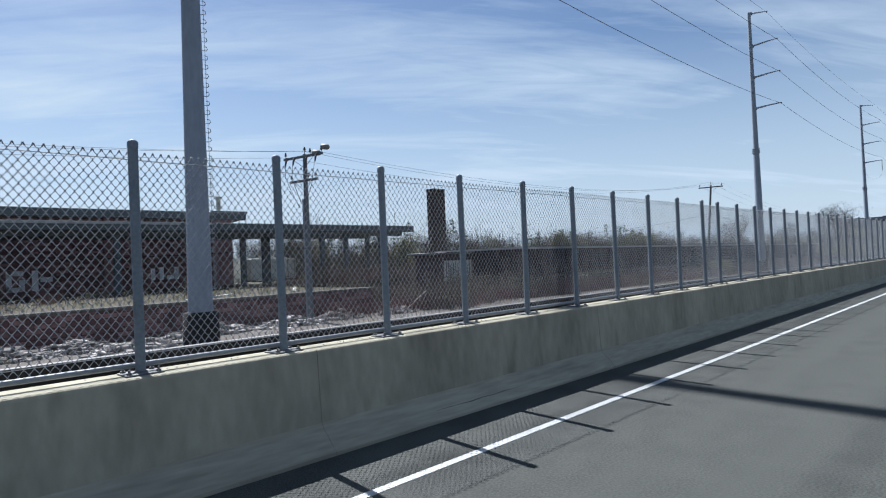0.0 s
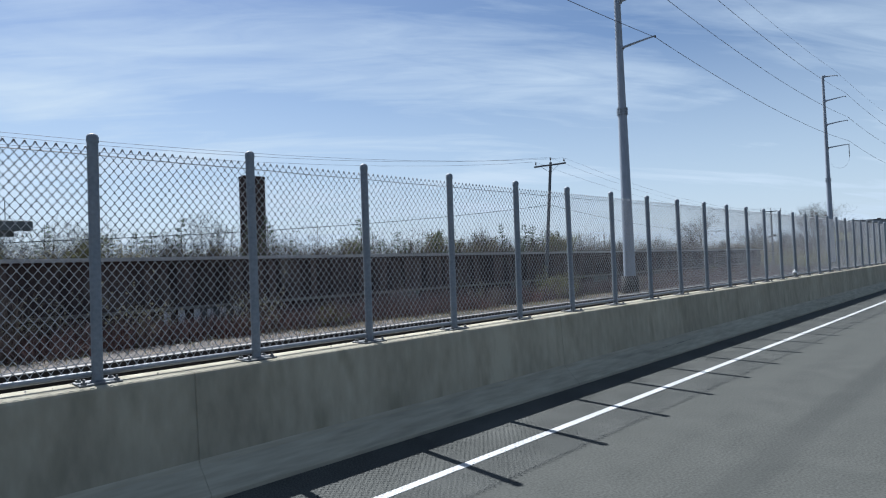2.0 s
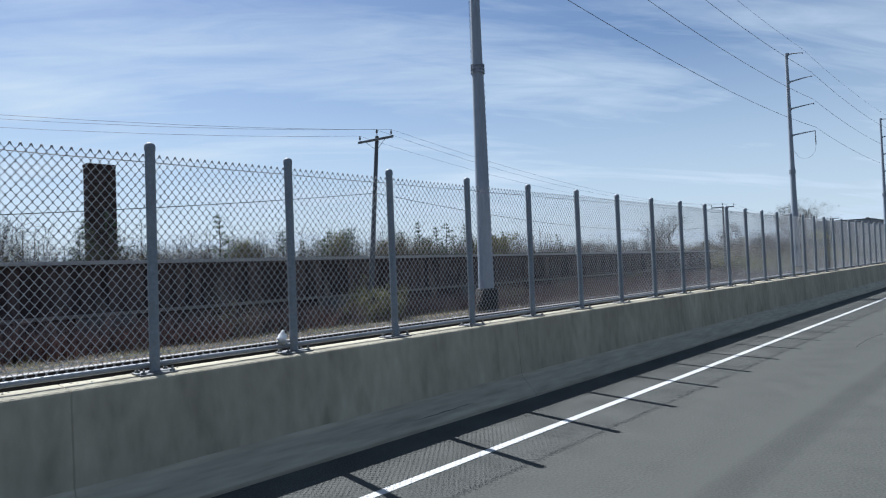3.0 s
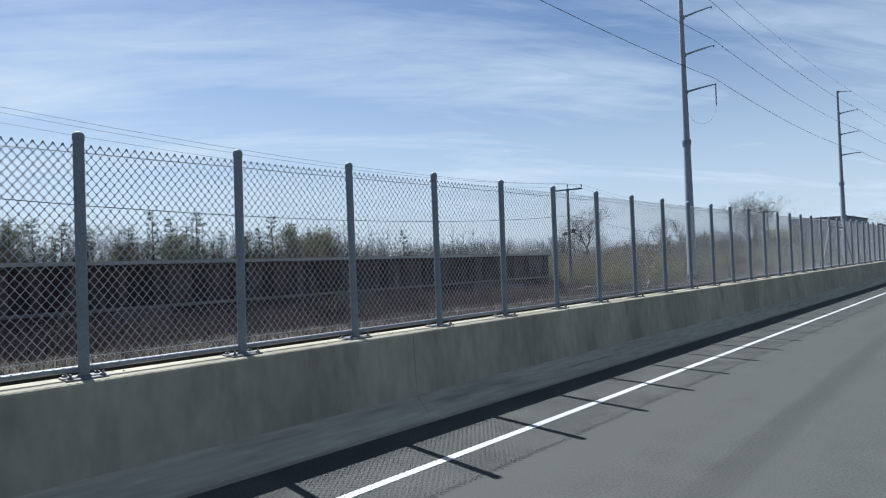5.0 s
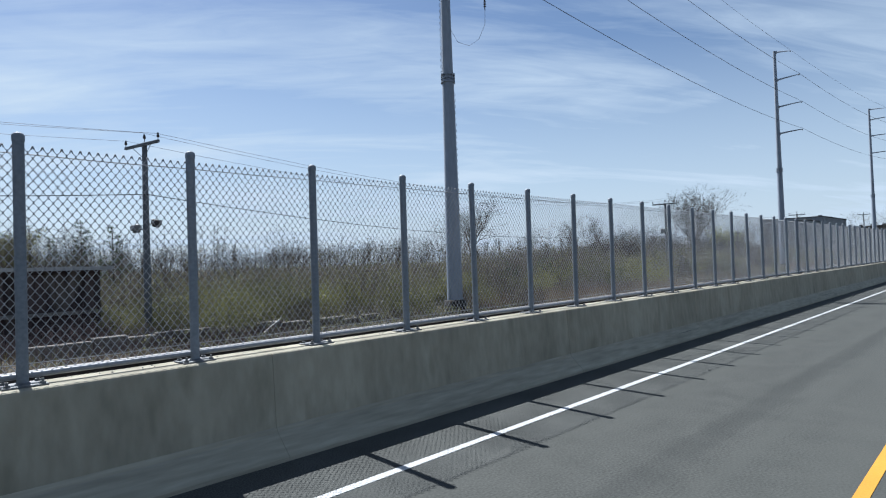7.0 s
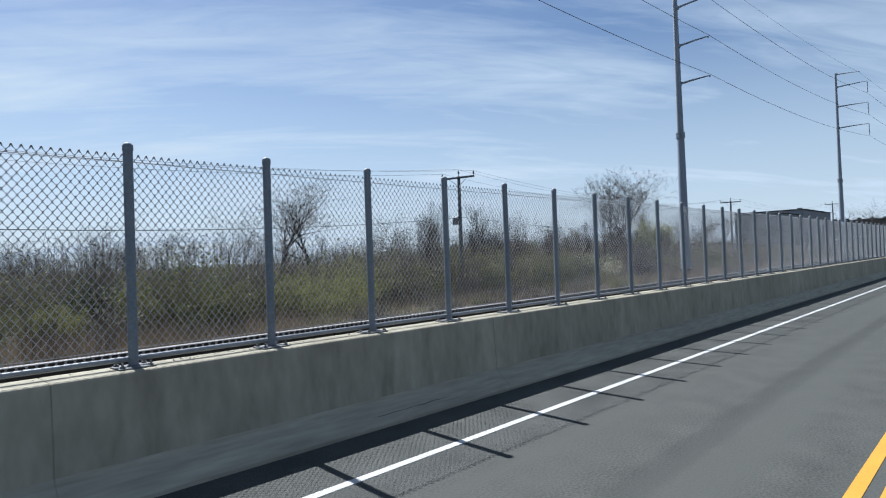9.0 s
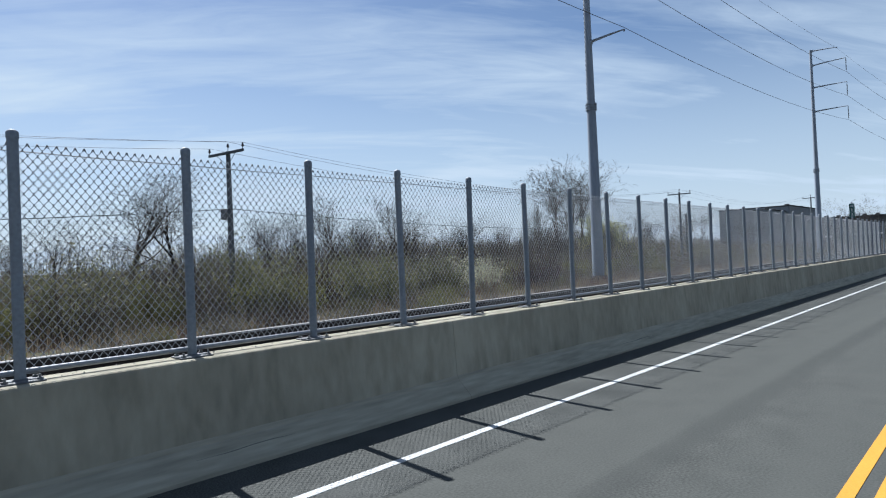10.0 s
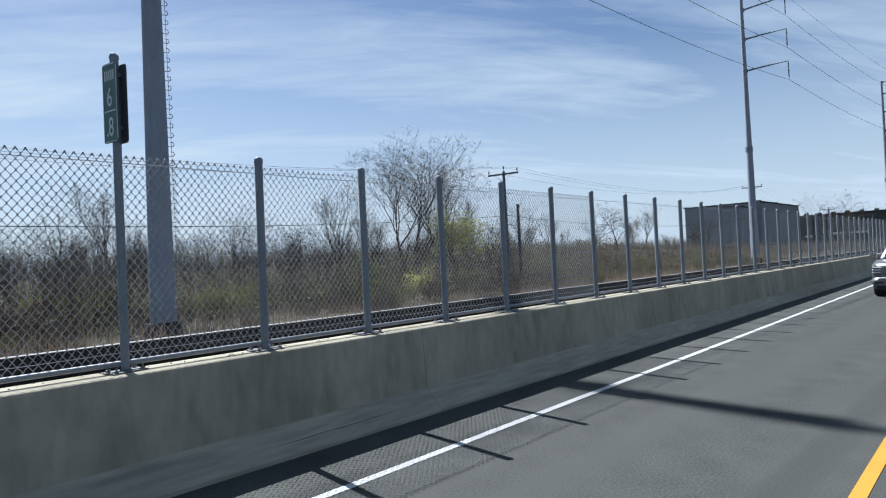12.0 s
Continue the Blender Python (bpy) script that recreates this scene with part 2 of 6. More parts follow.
M_SPRAY_DARK = surface("faded_violet_spray", (0.05, 0.04, 0.07), (0.11, 0.09, 0.14), rough=0.8, grain=10, stain=1.5, bump=0.0)
M_KERB = surface("dark_retaining_edge", (0.012, 0.011, 0.012), (0.036, 0.033, 0.034), rough=0.85, grain=12, stain=0.9, bump=0.3)
M_KERB_EDGE = surface("pale_edge", (0.11, 0.107, 0.105), (0.23, 0.225, 0.22), rough=0.7, grain=20, stain=1.5, bump=0.1)
M_WOOD = surface("pole_wood", (0.062, 0.070, 0.080), (0.135, 0.148, 0.163), rough=0.9, grain=12, stain=0.8, bump=0.3, stretch=(1, 1, 0.12), per_object=0.25)
M_PORCELAIN = surface("dark_insulator", (0.025, 0.02, 0.02), (0.07, 0.06, 0.055), rough=0.4, grain=10, stain=2, bump=0.0)
M_TRANSFORMER = surface("equipment_grey", (0.10, 0.105, 0.11), (0.2, 0.205, 0.21), rough=0.6, grain=8, stain=2, bump=0.0)
M_BARK = surface("bark", (0.035, 0.030, 0.026), (0.10, 0.086, 0.074), rough=0.95, grain=12, stain=0.7, bump=0.3, per_object=0.35)
M_TWIG = surface("grey_twigs", (0.075, 0.063, 0.054), (0.185, 0.157, 0.133), rough=0.95, grain=5, stain=0.3, bump=0.0, per_object=0.35, per_island=0.3)
M_RED_TWIG = surface("red_brown_canes", (0.075, 0.042, 0.040), (0.20, 0.125, 0.115), rough=0.95, grain=5, stain=0.3, bump=0.0, per_object=0.35, per_island=0.4)
M_DARK_TWIG = surface("dark_canes", (0.040, 0.031, 0.033), (0.15, 0.115, 0.112), rough=0.95, grain=5, stain=0.3, bump=0.0, per_object=0.35, per_island=0.4)
M_LEAF = leafy("spring_leaves", (0.098, 0.102, 0.055), (0.23, 0.228, 0.125))
M_LEAF_YELLOW = leafy("yellow_green_leaves", (0.09, 0.092, 0.043), (0.22, 0.22, 0.10))
M_LEAF_PALE = leafy("pale_blossom_leaves", (0.24, 0.24, 0.16), (0.50, 0.50, 0.37))
M_LEAF_DARK = leafy("dark_evergreen_leaves", (0.038, 0.058, 0.036), (0.105, 0.140, 0.085))
M_LEAF_GREY = leafy("far_grey_buds", (0.12, 0.115, 0.085), (0.25, 0.24, 0.17))
M_LEAF_FRESH = leafy("fresh_yellow_green_leaves", (0.30, 0.31, 0.10), (0.52, 0.51, 0.19), through_light=0.4)
M_LEAF_OLIVE = leafy("olive_spring_leaves", (0.15, 0.155, 0.055), (0.33, 0.33, 0.13))
M_REED = leafy("dry_reed", (0.14, 0.105, 0.07), (0.32, 0.255, 0.18))
M_GRASS = leafy("mixed_grass", (0.10, 0.105, 0.045), (0.28, 0.25, 0.13))
M_SIGN_GREEN = surface("sign_green", (0.018, 0.075, 0.072), (0.028, 0.10, 0.095), rough=0.45, grain=20, stain=3, bump=0.0)
M_SIGN_WHITE = surface("sign_white", (0.42, 0.46, 0.47), (0.56, 0.60, 0.61), rough=0.45, grain=20, stain=3, bump=0.0)
M_SIGN_BACK = surface("sign_back_metal", (0.10, 0.11, 0.125), (0.16, 0.17, 0.19), rough=0.5, metal=0.5, grain=20, stain=3, bump=0.0)
M_FAR_SHED = surface("grey_blue_cladding", (0.15, 0.17, 0.19), (0.21, 0.23, 0.25), rough=0.7, grain=0.6, stain=0.05, bump=0.0, stretch=(1, 3, 0.2))
M_FAR_DARK = surface("far_dark_cladding", (0.035, 0.038, 0.042), (0.075, 0.08, 0.085), rough=0.8, grain=0.6, stain=0.05, bump=0.0)
M_FAR_LIGHT = surface("far_pale_trim", (0.4, 0.4, 0.4), (0.55, 0.55, 0.55), rough=0.7, grain=1, stain=0.1, bump=0.0)
M_CAR = surface("silver_car_paint", (0.15, 0.156, 0.163), (0.20, 0.207, 0.215), rough=0.28, metal=0.7, grain=60, stain=1.0, bump=0.0, rough_spread=0.04)
M_CAR_DARK = surface("black_trim", (0.012, 0.012, 0.013), (0.025, 0.025, 0.026), rough=0.5, grain=40, stain=3, bump=0.0)
M_CHROME = surface("chrome", (0.55, 0.55, 0.56), (0.7, 0.7, 0.71), rough=0.15, metal=1.0, grain=30, stain=2, bump=0.0, rough_spread=0.05)
M_RUBBER = surface("tyre_rubber", (0.014, 0.014, 0.014), (0.03, 0.03, 0.03), rough=0.9, grain=40, stain=4, bump=0.1)
M_LAMP_GLASS = surface("headlight_lens", (0.45, 0.47, 0.5), (0.65, 0.67, 0.7), rough=0.12, grain=40, stain=6, bump=0.0, rough_spread=0.05)
M_PLASTIC = surface("pale_plastic_litter", (0.55, 0.55, 0.55), (0.8, 0.8, 0.8), rough=0.6, grain=20, stain=4, bump=0.0)
M_GLASS, _n, _l, _b = principled("window_glass", 0.05)
_b.inputs["Base Color"].default_value = (0.02, 0.025, 0.03, 1)
_b.inputs["Transmission Weight"].default_value = 0.35

# ---- mesh tools ----


class Shape:
    """Collects corners and faces for one mesh."""

    def __init__(self):
        self.v, self.f = [], []

    def box(self, x0, x1, y0, y1, z0, z1, m=None):
        k = len(self.v)
        pts = [Vector((x, y, z)) for z in (z0, z1) for x, y in ((x0, y0), (x1, y0), (x1, y1), (x0, y1))]
        self.v += [tuple(m @ p) if m else tuple(p) for p in pts]
        self.f += [tuple(k + i for i in q) for q in ((3, 2, 1, 0), (4, 5, 6, 7), (0, 1, 5, 4), (1, 2, 6, 5), (2, 3, 7, 6), (3, 0, 4, 7))]
        return self

    def bevel_box(self, x0, x1, y0, y1, z0, z1, r, m=None):
        """A box with its edges cut off by r."""
        k = len(self.v)
        rings = []
        for z, i in ((z0, r), (z0 + r, 0), (z1 - r, 0), (z1, r)):
            a, b, c, d = x0 + i, x1 - i, y0 + i, y1 - i
            rings.append([(a + r, c), (b - r, c), (b, c + r), (b, d - r), (b - r, d), (a + r, d), (a, d - r), (a, c + r)])
        zs = (z0, z0 + r, z1 - r, z1)
        for ring, z in zip(rings, zs):
            for x, y in ring:
                p = Vector((x, y, z))
                self.v.append(tuple(m @ p) if m else tuple(p))
        for j in range(3):
            for i in range(8):
                a = k + j * 8
                self.f.append((a + i, a + (i + 1) % 8, a + 8 + (i + 1) % 8, a + 8 + i))
        self.f.append(tuple(k + i for i in range(7, -1, -1)))
        self.f.append(tuple(k + 24 + i for i in range(8)))
        return self

    def tube(self, pts, radii, sides=6, caps=True):
        pts = [Vector(p) for p in pts]
        if not isinstance(radii, (list, tuple)):
            radii = [radii] * len(pts)
        k = len(self.v)
        for i, p in enumerate(pts):
            d = (pts[min(i + 1, len(pts) - 1)] - pts[max(i - 1, 0)])
            d = d.normalized() if d.length > 1e-9 else Vector((0, 0, 1))
            a = d.orthogonal() if abs(d.z) < 0.999 else Vector((1, 0, 0))
            if abs(d.z) < 0.999:
                a = d.cross(Vector((0, 0, 1)))
            a.normalize()
            b = d.cross(a)
            for s in range(sides):
                w = 2 * math.pi * s / sides
                self.v.append(tuple(p + radii[i] * (math.cos(w) * a + math.sin(w) * b)))
        for i in range(len(pts) - 1):
            for s in range(sides):
                o = k + i * sides
                self.f.append((o + s, o + (s + 1) % sides, o + sides + (s + 1) % sides, o + sides + s))
        if caps:
            o, e = len(self.v), k + (len(pts) - 1) * sides
            self.v += self.v[k:k + sides] + self.v[e:e + sides]
            self.f.append(tuple(o + s for s in range(sides - 1, -1, -1)))
            self.f.append(tuple(o + sides + s for s in range(sides)))
        return self

    def quad(self, a, b, c, d):
        k = len(self.v)
        self.v += [tuple(a), tuple(b), tuple(c), tuple(d)]
        self.f.append((k, k + 1, k + 2, k + 3))
        return self

    def tri(self, a, b, c):
        k = len(self.v)
        self.v += [tuple(a), tuple(b), tuple(c)]
        self.f.append((k, k + 1, k + 2))
        return self

    def sweep(self, outline, x0, x1):
        """A closed outline of (y, z) drawn along x."""
        k, n = len(self.v), len(outline)
        self.v += [(x0, y, z) for y, z in outline] + [(x1, y, z) for y, z in outline]
        self.f += [(k + i, k + (i + 1) % n, k + n + (i + 1) % n, k + n + i) for i in range(n)]
        self.f += [tuple(k + i for i in range(n - 1, -1, -1)), tuple(k + n + i for i in range(n))]
        return self

    def mesh(self, name, material, smooth=False):
        me = bpy.data.meshes.new(name)
        me.from_pydata(self.v, [], self.f)
        me.materials.append(material)
        if smooth:
            me.polygons.foreach_set("use_smooth", [len(f) < 5 for f in self.f])
        me.update()
        bm = bmesh.new()
        if len(self.f) < 4000:
            bm.from_mesh(me)
            bmesh.ops.recalc_face_normals(bm, faces=bm.faces)
            bm.to_mesh(me)
        bm.free()
        return me


def part(name, shape, material, parent, label="", smooth=False, at=None):
    """One mesh object under a thing or a part."""
    me = shape if isinstance(shape, bpy.types.Mesh) else shape.mesh(name, material, smooth)
    ob = new(name, me)
    ob.parent = parent
    if at is not None:
        ob.matrix_basis = at if isinstance(at, Matrix) else Matrix.Translation(at)
    if label:
        tagged(ob, label)
    return ob


def thing(name, label, category, at=(0, 0, 0), group="", kind="", turn=0.0):
    ob = new(name)
    ob.empty_display_size = 0.2
    ob.matrix_basis = pose(*at, 0, 0, turn)
    return tagged(ob, label, category, group, kind)


def solid(name, shape, material, label, category, at=None, group="", kind="", smooth=False):
    me = shape if isinstance(shape, bpy.types.Mesh) else shape.mesh(name, material, smooth)
    ob = new(name, me)
    if at is not None:
        ob.matrix_basis = at if isinstance(at, Matrix) else Matrix.Translation(at)
    return tagged(ob, label, category, group, kind)


def blend(a, b, x):
    k = min(1.0, max(0.0, (x - a) / (b - a)))
    return k * k * (3 - 2 * k)


# ---- plan ----
BAY = 1.46                  # distance between fence posts
FENCE_Y = 5.936
FENCE_TOP = 3.238
BARRIER_TOP = 1.085
FIRST, LAST = -24, 272      # fence posts by number
TOWER_Y = 25.4


def ground_z(x, y):
    """Height of the open land behind the barrier."""
    z = -1.25 + 0.62 * blend(125, 190, x)
    z += 0.10 * noise.noise(Vector((x * 0.11, y * 0.11, 0.3))) * blend(6, 14, y)
    z += 2.7 * blend(42, 66, y) * blend(150, 215, x) * (1 - blend(330, 420, x)) * (1 - 0.6 * blend(90, 160, y))
    z += 0.35 * noise.noise(Vector((x * 0.03, y * 0.03, 4.3))) * blend(20, 60, y)
    return z


def plant_z(x, y):
    """Height of what plants and stones stand on: the old loading dock or the open land."""
    return 0.40 if (x < -4.3 and y > 32.4) or (x < 11.8 and y > 44.0) else ground_z(x, y)


# ---- ground and road ----
sh = Shape()
xs = [-900, -400, -200, -120, -80] + [-60 + 3.0 * i for i in range(181)] + [520, 600, 760, 1000, 1500, 2400, 4200]
ys = [-3000, -1200, -400, -120, -40, -16, 3] + [6 + 2.0 * i for i in range(48)] + [110, 130, 160, 220, 320, 500, 900, 1800, 4200]
for y in ys:
    for x in xs:
        sh.v.append((x, y, ground_z(x, y) if y > 5 else -1.25))
nx = len(xs)
for j in range(len(ys) - 1):
    for i in range(nx - 1):
        sh.f.append((j * nx + i, j * nx + i + 1, (j + 1) * nx + i + 1, (j + 1) * nx + i))
solid("ground", sh, M_SOIL, "stony brown soil with dry grass behind the barrier", "ground", kind="structure", smooth=True)

sh = Shape()
index = {}


def yard_point(x, y):
    if (x, y) not in index:
        index[(x, y)] = len(sh.v)
        sh.v.append((x, y, ground_z(x, y) + 0.03))
    return index[(x, y)]


for ix in range(-60, 50):
    for iy in range(7, 50):
        edge = noise.noise(Vector((ix * 0.23, iy * 0.3, 2.0)))
        wide = 31.6 if ix < 8 else 26.6 - 0.2 * max(0, ix - 20)
        if iy + 2.5 * edge < wide:
            sh.f.append((yard_point(ix, iy), yard_point(ix + 1, iy), yard_point(ix + 1, iy + 1), yard_point(ix, iy + 1)))
solid("gravel_yard", sh, M_GRAVEL_BED, "pale trampled gravel and rubble of an open yard", "gravel", kind="structure", smooth=True)

solid("road", Shape().box(-160, 900, -8.2, 3.72, -1.3, 0.0), M_ASPHALT, "worn grey asphalt two-lane road", "road", kind="structure")
solid("shoulder", Shape().box(-160, 900, 3.72, 5.38, -1.3, 0.0), M_SHOULDER, "narrow rougher asphalt shoulder beside the barrier", "road shoulder", kind="structure")


def stripe(name, y0, y1, material, label, wave):
    s = Shape()
    n = 500
    for i in range(n + 1):
        x = -120 + i * 900 / n
        a = wave * noise.noise(Vector((x * 0.9, y0, 1.0)))
        b = wave * noise.noise(Vector((x * 0.9, y1, 9.0)))
        s.v += [(x, y0 + a, 0.005), (x, y1 + b, 0.005), (x, y0 + a, -0.02), (x, y1 + b, -0.02)]
    for i in range(n):
        k = i * 4
        s.f += [(k, k + 4, k + 5, k + 1), (k + 2, k + 6, k + 4, k), (k + 1, k + 5, k + 7, k + 3)]
    return solid(name, s, material, label, "road marking", kind="structure")


stripe("edge_line", 4.235, 4.335, M_PAINT_WHITE, "solid white painted edge line on asphalt", 0.006)
stripe("centre_line", 0.80, 0.91, M_PAINT_YELLOW, "yellow painted centre line, one of two", 0.005)
stripe("centre_line", 0.58, 0.69, M_PAINT_YELLOW, "yellow painted centre line, one of two", 0.005)

crng = random.Random(91)
for x0, y0, ln in ((-3, 2.75, 3), (40, 2.8, 4), (84.5, 2.55, 3.5), (129, 2.7, 3), (188, 2.75, 3)):
    s = Shape()
    ln *= 0.6
    n = int(ln / 0.12)
    y = y0
    for i in range(n + 1):
        x = x0 + i * ln / n
        y += crng.gauss(0, 0.022) + 0.06 * (y0 - y)
        w = 0.0042 * crng.random() * (1 if noise.noise(Vector((x * 0.9, 7.0, y0))) > 0.05 else 0.0) + 0.0006
        s.v += [(x, y - w, 0.0035), (x, y + w, 0.0035), (x, y, -0.01)]
    for i in range(n):
        k = i * 3
        s.f += [(k, k + 3, k + 4, k + 1), (k + 1, k + 4, k + 5, k + 2), (k + 2, k + 5, k + 3, k)]
    solid("road_crack", s, M_CABLE, "thin dark meandering crack in the asphalt lane", "crack", kind="structure")

# ---- towers with transmission lines ----
ARM_SETS = {
    "short": dict(top=32.9, roots=(32.7, 28.4, 24.25, 20.17), tips=((2.15, 32.42), (3.2, 28.6), (3.3, 24.45), (3.3, 20.33)), drop=0.0),
    "long": dict(top=35.8, roots=(35.6, 33.05, 29.15, 24.95), tips=((3.9, 35.3), (5.1, 33.2), (5.1, 29.1), (5.1, 25.0)), drop=2.25),
}


def tower(kind):
    """A tapered steel pole with four davit arms; its base is the origin."""
    spec = ARM_SETS[kind]
    t = thing("transmission_tower", "tall tapered galvanised steel transmission pole with four short arms" if kind == "short" else
              "tall tapered steel transmission pole with four long arms and hanging insulators", "power pole", group="transmission poles along the road")
    part("base_collar", Shape().tube([(0, 0, -0.6), (0, 0, 0.02), (0, 0, 1.42), (0, 0, 1.46)], [0.74, 0.74, 0.72, 0.60], 20), M_TOWER_BASE, t, "black coated base sleeve", True)
    zt = spec["top"] + 1.2
    r = lambda z: 0.52 - (0.52 - 0.21) * z / zt
    part("lower_shaft", Shape().tube([(0, 0, 1.4), (0, 0, 6), (0, 0, 11), (0, 0, 15.9)], [r(1.4), r(6), r(11), r(15.9)], 16), M_TOWER, t, "", True)
    part("upper_shaft", Shape().tube([(0, 0, 15.9), (0, 0, 22), (0, 0, 28), (0, 0, zt)], [r(15.9) * 0.94, r(22) * 0.94, r(28) * 0.94, r(zt)], 16), M_TOWER, t, "", True)
    fl = Shape()
    for z in (15.55, 15.78, 16.02):
        fl.tube([(0, 0, z), (0, 0, z + 0.09)], r(15.9) + 0.09, 16)
    for i in range(12):
        a = i * math.pi / 6
        fl.tube([(math.cos(a) * (r(15.9) + 0.07), math.sin(a) * (r(15.9) + 0.07), 15.5), (math.cos(a) * (r(15.9) + 0.07), math.sin(a) * (r(15.9) + 0.07), 16.15)], 0.022, 6)
    part("flange", fl, M_TOWER, t, "bolted flange joint")
    for root, (reach, tip) in zip(spec["roots"], spec["tips"]):
        z0, z1 = root + 1.2, tip + 1.2
        pts = []
        for i in range(7):
            k = i / 6
            pts.append((0, -0.2 - (reach - 0.2) * k, z0 + (z1 - z0) * k + 0.03 * math.sin(k * math.pi)))
        arm = part("arm", Shape().tube(pts, [0.13 - 0.07 * i / 6 for i in range(7)], 8), M_TOWER, t, "", True)
        part("arm_clamp", Shape().bevel_box(-0.16, 0.16, -0.36, -0.12, z0 - 0.2, z0 + 0.2, 0.03), M_TOWER, arm)
        if spec["drop"] and reach > 4:
            ins = Shape().tube([(0, -reach, z1), (0, -reach, z1 - spec["drop"])], 0.035, 6)
            for i in range(14):
                z = z1 - 0.25 - i * (spec["drop"] - 0.45) / 13
                ins.tube([(0, -reach, z - 0.02), (0, -reach, z), (0, -reach, z + 0.03)], [0.09, 0.09, 0.04], 8)
            part("insulator", ins, M_PORCELAIN, arm, "hanging insulator string")
        else:
            ins = Shape().tube([(0, -reach, z1 + 0.02), (0, -reach, z1 - 0.16)], 0.07, 8)
            part("wire_clamp", ins, M_PORCELAIN, arm)
    # looped climbing steps up both sides
    for side, z0, z1, shift in ((1, 2.0, 15.2, 0.30), (-1, 15.6, 30.0, 0.30)):
        lp = Shape()
        z = z0
        while z < z1:
            x = side * (r(z) + 0.0)
            o = 0.22 * side
            lp.tube([(x, 0, z), (x + o, 0, z + 0.02), (x + o * 1.25, 0, z + 0.10), (x + o * 1.1, 0, z + 0.19), (x + o * 0.55, 0, z + 0.2)], 0.019, 4)
            z += 0.40
        lp.tube([(side * (r(z0) + 0.16), 0, z0), (side * (r(z1) + 0.16), 0, z1)], 0.010, 4)
        part("climbing_ladder", lp, M_STEEL, t, "row of looped steel climbing steps")
    return t


TOWERS = [(-18.65, 25.4, "short"), (54.9, 25.5, "short"), (127.6, 26.0, "short"), (200.4, 25.3, "short"),
          (275.3, 24.2, "long"), (348.5, 18.4, "long"), (421.8, 12.4, "long")]
made = {}
for x, y, k in TOWERS:
    z = ground_z(x, y)
    at = pose(x, y, -1.2 + {127.6: -0.72, 200.4: -0.30}.get(x, 0.0))
    if k not in made:
        made[k] = tower(k)
        made[k].matrix_basis = at
        one = made[k]
    else:
        one = copy_thing(made[k], at)
    if x == 127.6:
        drop = Shape().tube([(0, -3.3, 21.4), (0, -3.3, 19.3)], 0.035, 6)
        for i in range(13):
            drop.tube([(0, -3.3, 19.5 + i * 0.14), (0, -3.3, 19.52 + i * 0.14), (0, -3.3, 19.55 + i * 0.14)], [0.09, 0.09, 0.04], 8)
        part("insulator", drop, M_PORCELAIN, one, "hanging insulator string")
        part("jumper_wire", Shape().tube([(0, -3.3, 19.3), (0.2, -3.1, 18.5), (0.3, -2.5, 17.8), (0.3, -1.7, 17.6), (0.1, -0.9, 18.0), (0, -0.35, 19.0)], 0.011, 5), M_CABLE, one)


def hang(points, sag, n=14):
    """A wire slung from point to point; sag is one depth or one for each span."""
    out = []
    for j, (a, b) in enumerate(zip(points[:-1], points[1:])):
        a, b = Vector(a), Vector(b)
        dip = sag[j] if isinstance(sag, tuple) else sag
        for i in range(n):
            k = i / n
            p = a.lerp(b, k)
            p.z -= dip * 4 * k * (1 - k)
            out.append(p)
    out.append(Vector(points[-1]))
    return out


for i in range(4):
    pts = [(-92.0, 25.4 - ARM_SETS["short"]["tips"][i][0], ARM_SETS["short"]["tips"][i][1])]
    for x, y, k in TOWERS:
        reach, z = ARM_SETS[k]["tips"][i]
        pts.append((x, y - reach, z - 0.14 - (ARM_SETS[k]["drop"] if reach > 4 else 0)))
    solid("power_line", Shape().tube(hang(pts, 1.05 if i else 0.8), 0.023 if i else 0.015, 5), M_CABLE,
          "bare aluminium conductor strung between the steel poles" if i else "thin shield wire strung along the pole tops", "power line", group="conductors of the transmission line")

# ---- wooden distribution poles ----


def wood_pole(name_label, top, x, y, arms, extras=(), lean=(0.0, 0.0)):
    """A wooden pole with crossarms; arms are heights below its top."""
    z0 = ground_z(x, y)
    h = top - z0
    t = thing("utility_pole", name_label, "utility pole", at=(x, y, z0), group="wooden poles beside the line", turn=11)
    tip = lambda z: (lean[0] * z / h, lean[1] * z / h)
    part("shaft", Shape().tube([(tip(z)[0], tip(z)[1], z) for z in (-0.8, 0, h * 0.35, h * 0.7, h)], [0.19, 0.185, 0.165, 0.14, 0.115], 10), M_WOOD, t, "", True)
    for j, (down, half, pins) in enumerate(arms):
        z = h - down
        cx, cy = tip(z)
        arm = part("crossarm", Shape().bevel_box(cx - 0.20, cx - 0.09, cy - half, cy + half, z - 0.07, z + 0.07, 0.012), M_WOOD, t)
        for p in pins:
            s = Shape().tube([(cx - 0.145, cy + p, z + 0.06), (cx - 0.145, cy + p, z + 0.2)], 0.018, 6)
            s.tube([(cx - 0.145, cy + p, z + 0.18), (cx - 0.145, cy + p, z + 0.24), (cx - 0.145, cy + p, z + 0.30), (cx - 0.145, cy + p, z + 0.40)], [0.05, 0.075, 0.05, 0.035], 8)
            part("pin_insulator", s, M_PORCELAIN, arm)
        for sgn in (-1, 1):
            part("brace", Shape().tube([(cx - 0.15, cy + sgn * half * 0.55, z - 0.06), (cx - 0.05, cy + 0.05 * sgn, z - 0.62)], 0.017, 5), M_STEEL, t)
    for e in extras:
        e(t, h, tip)
    return t


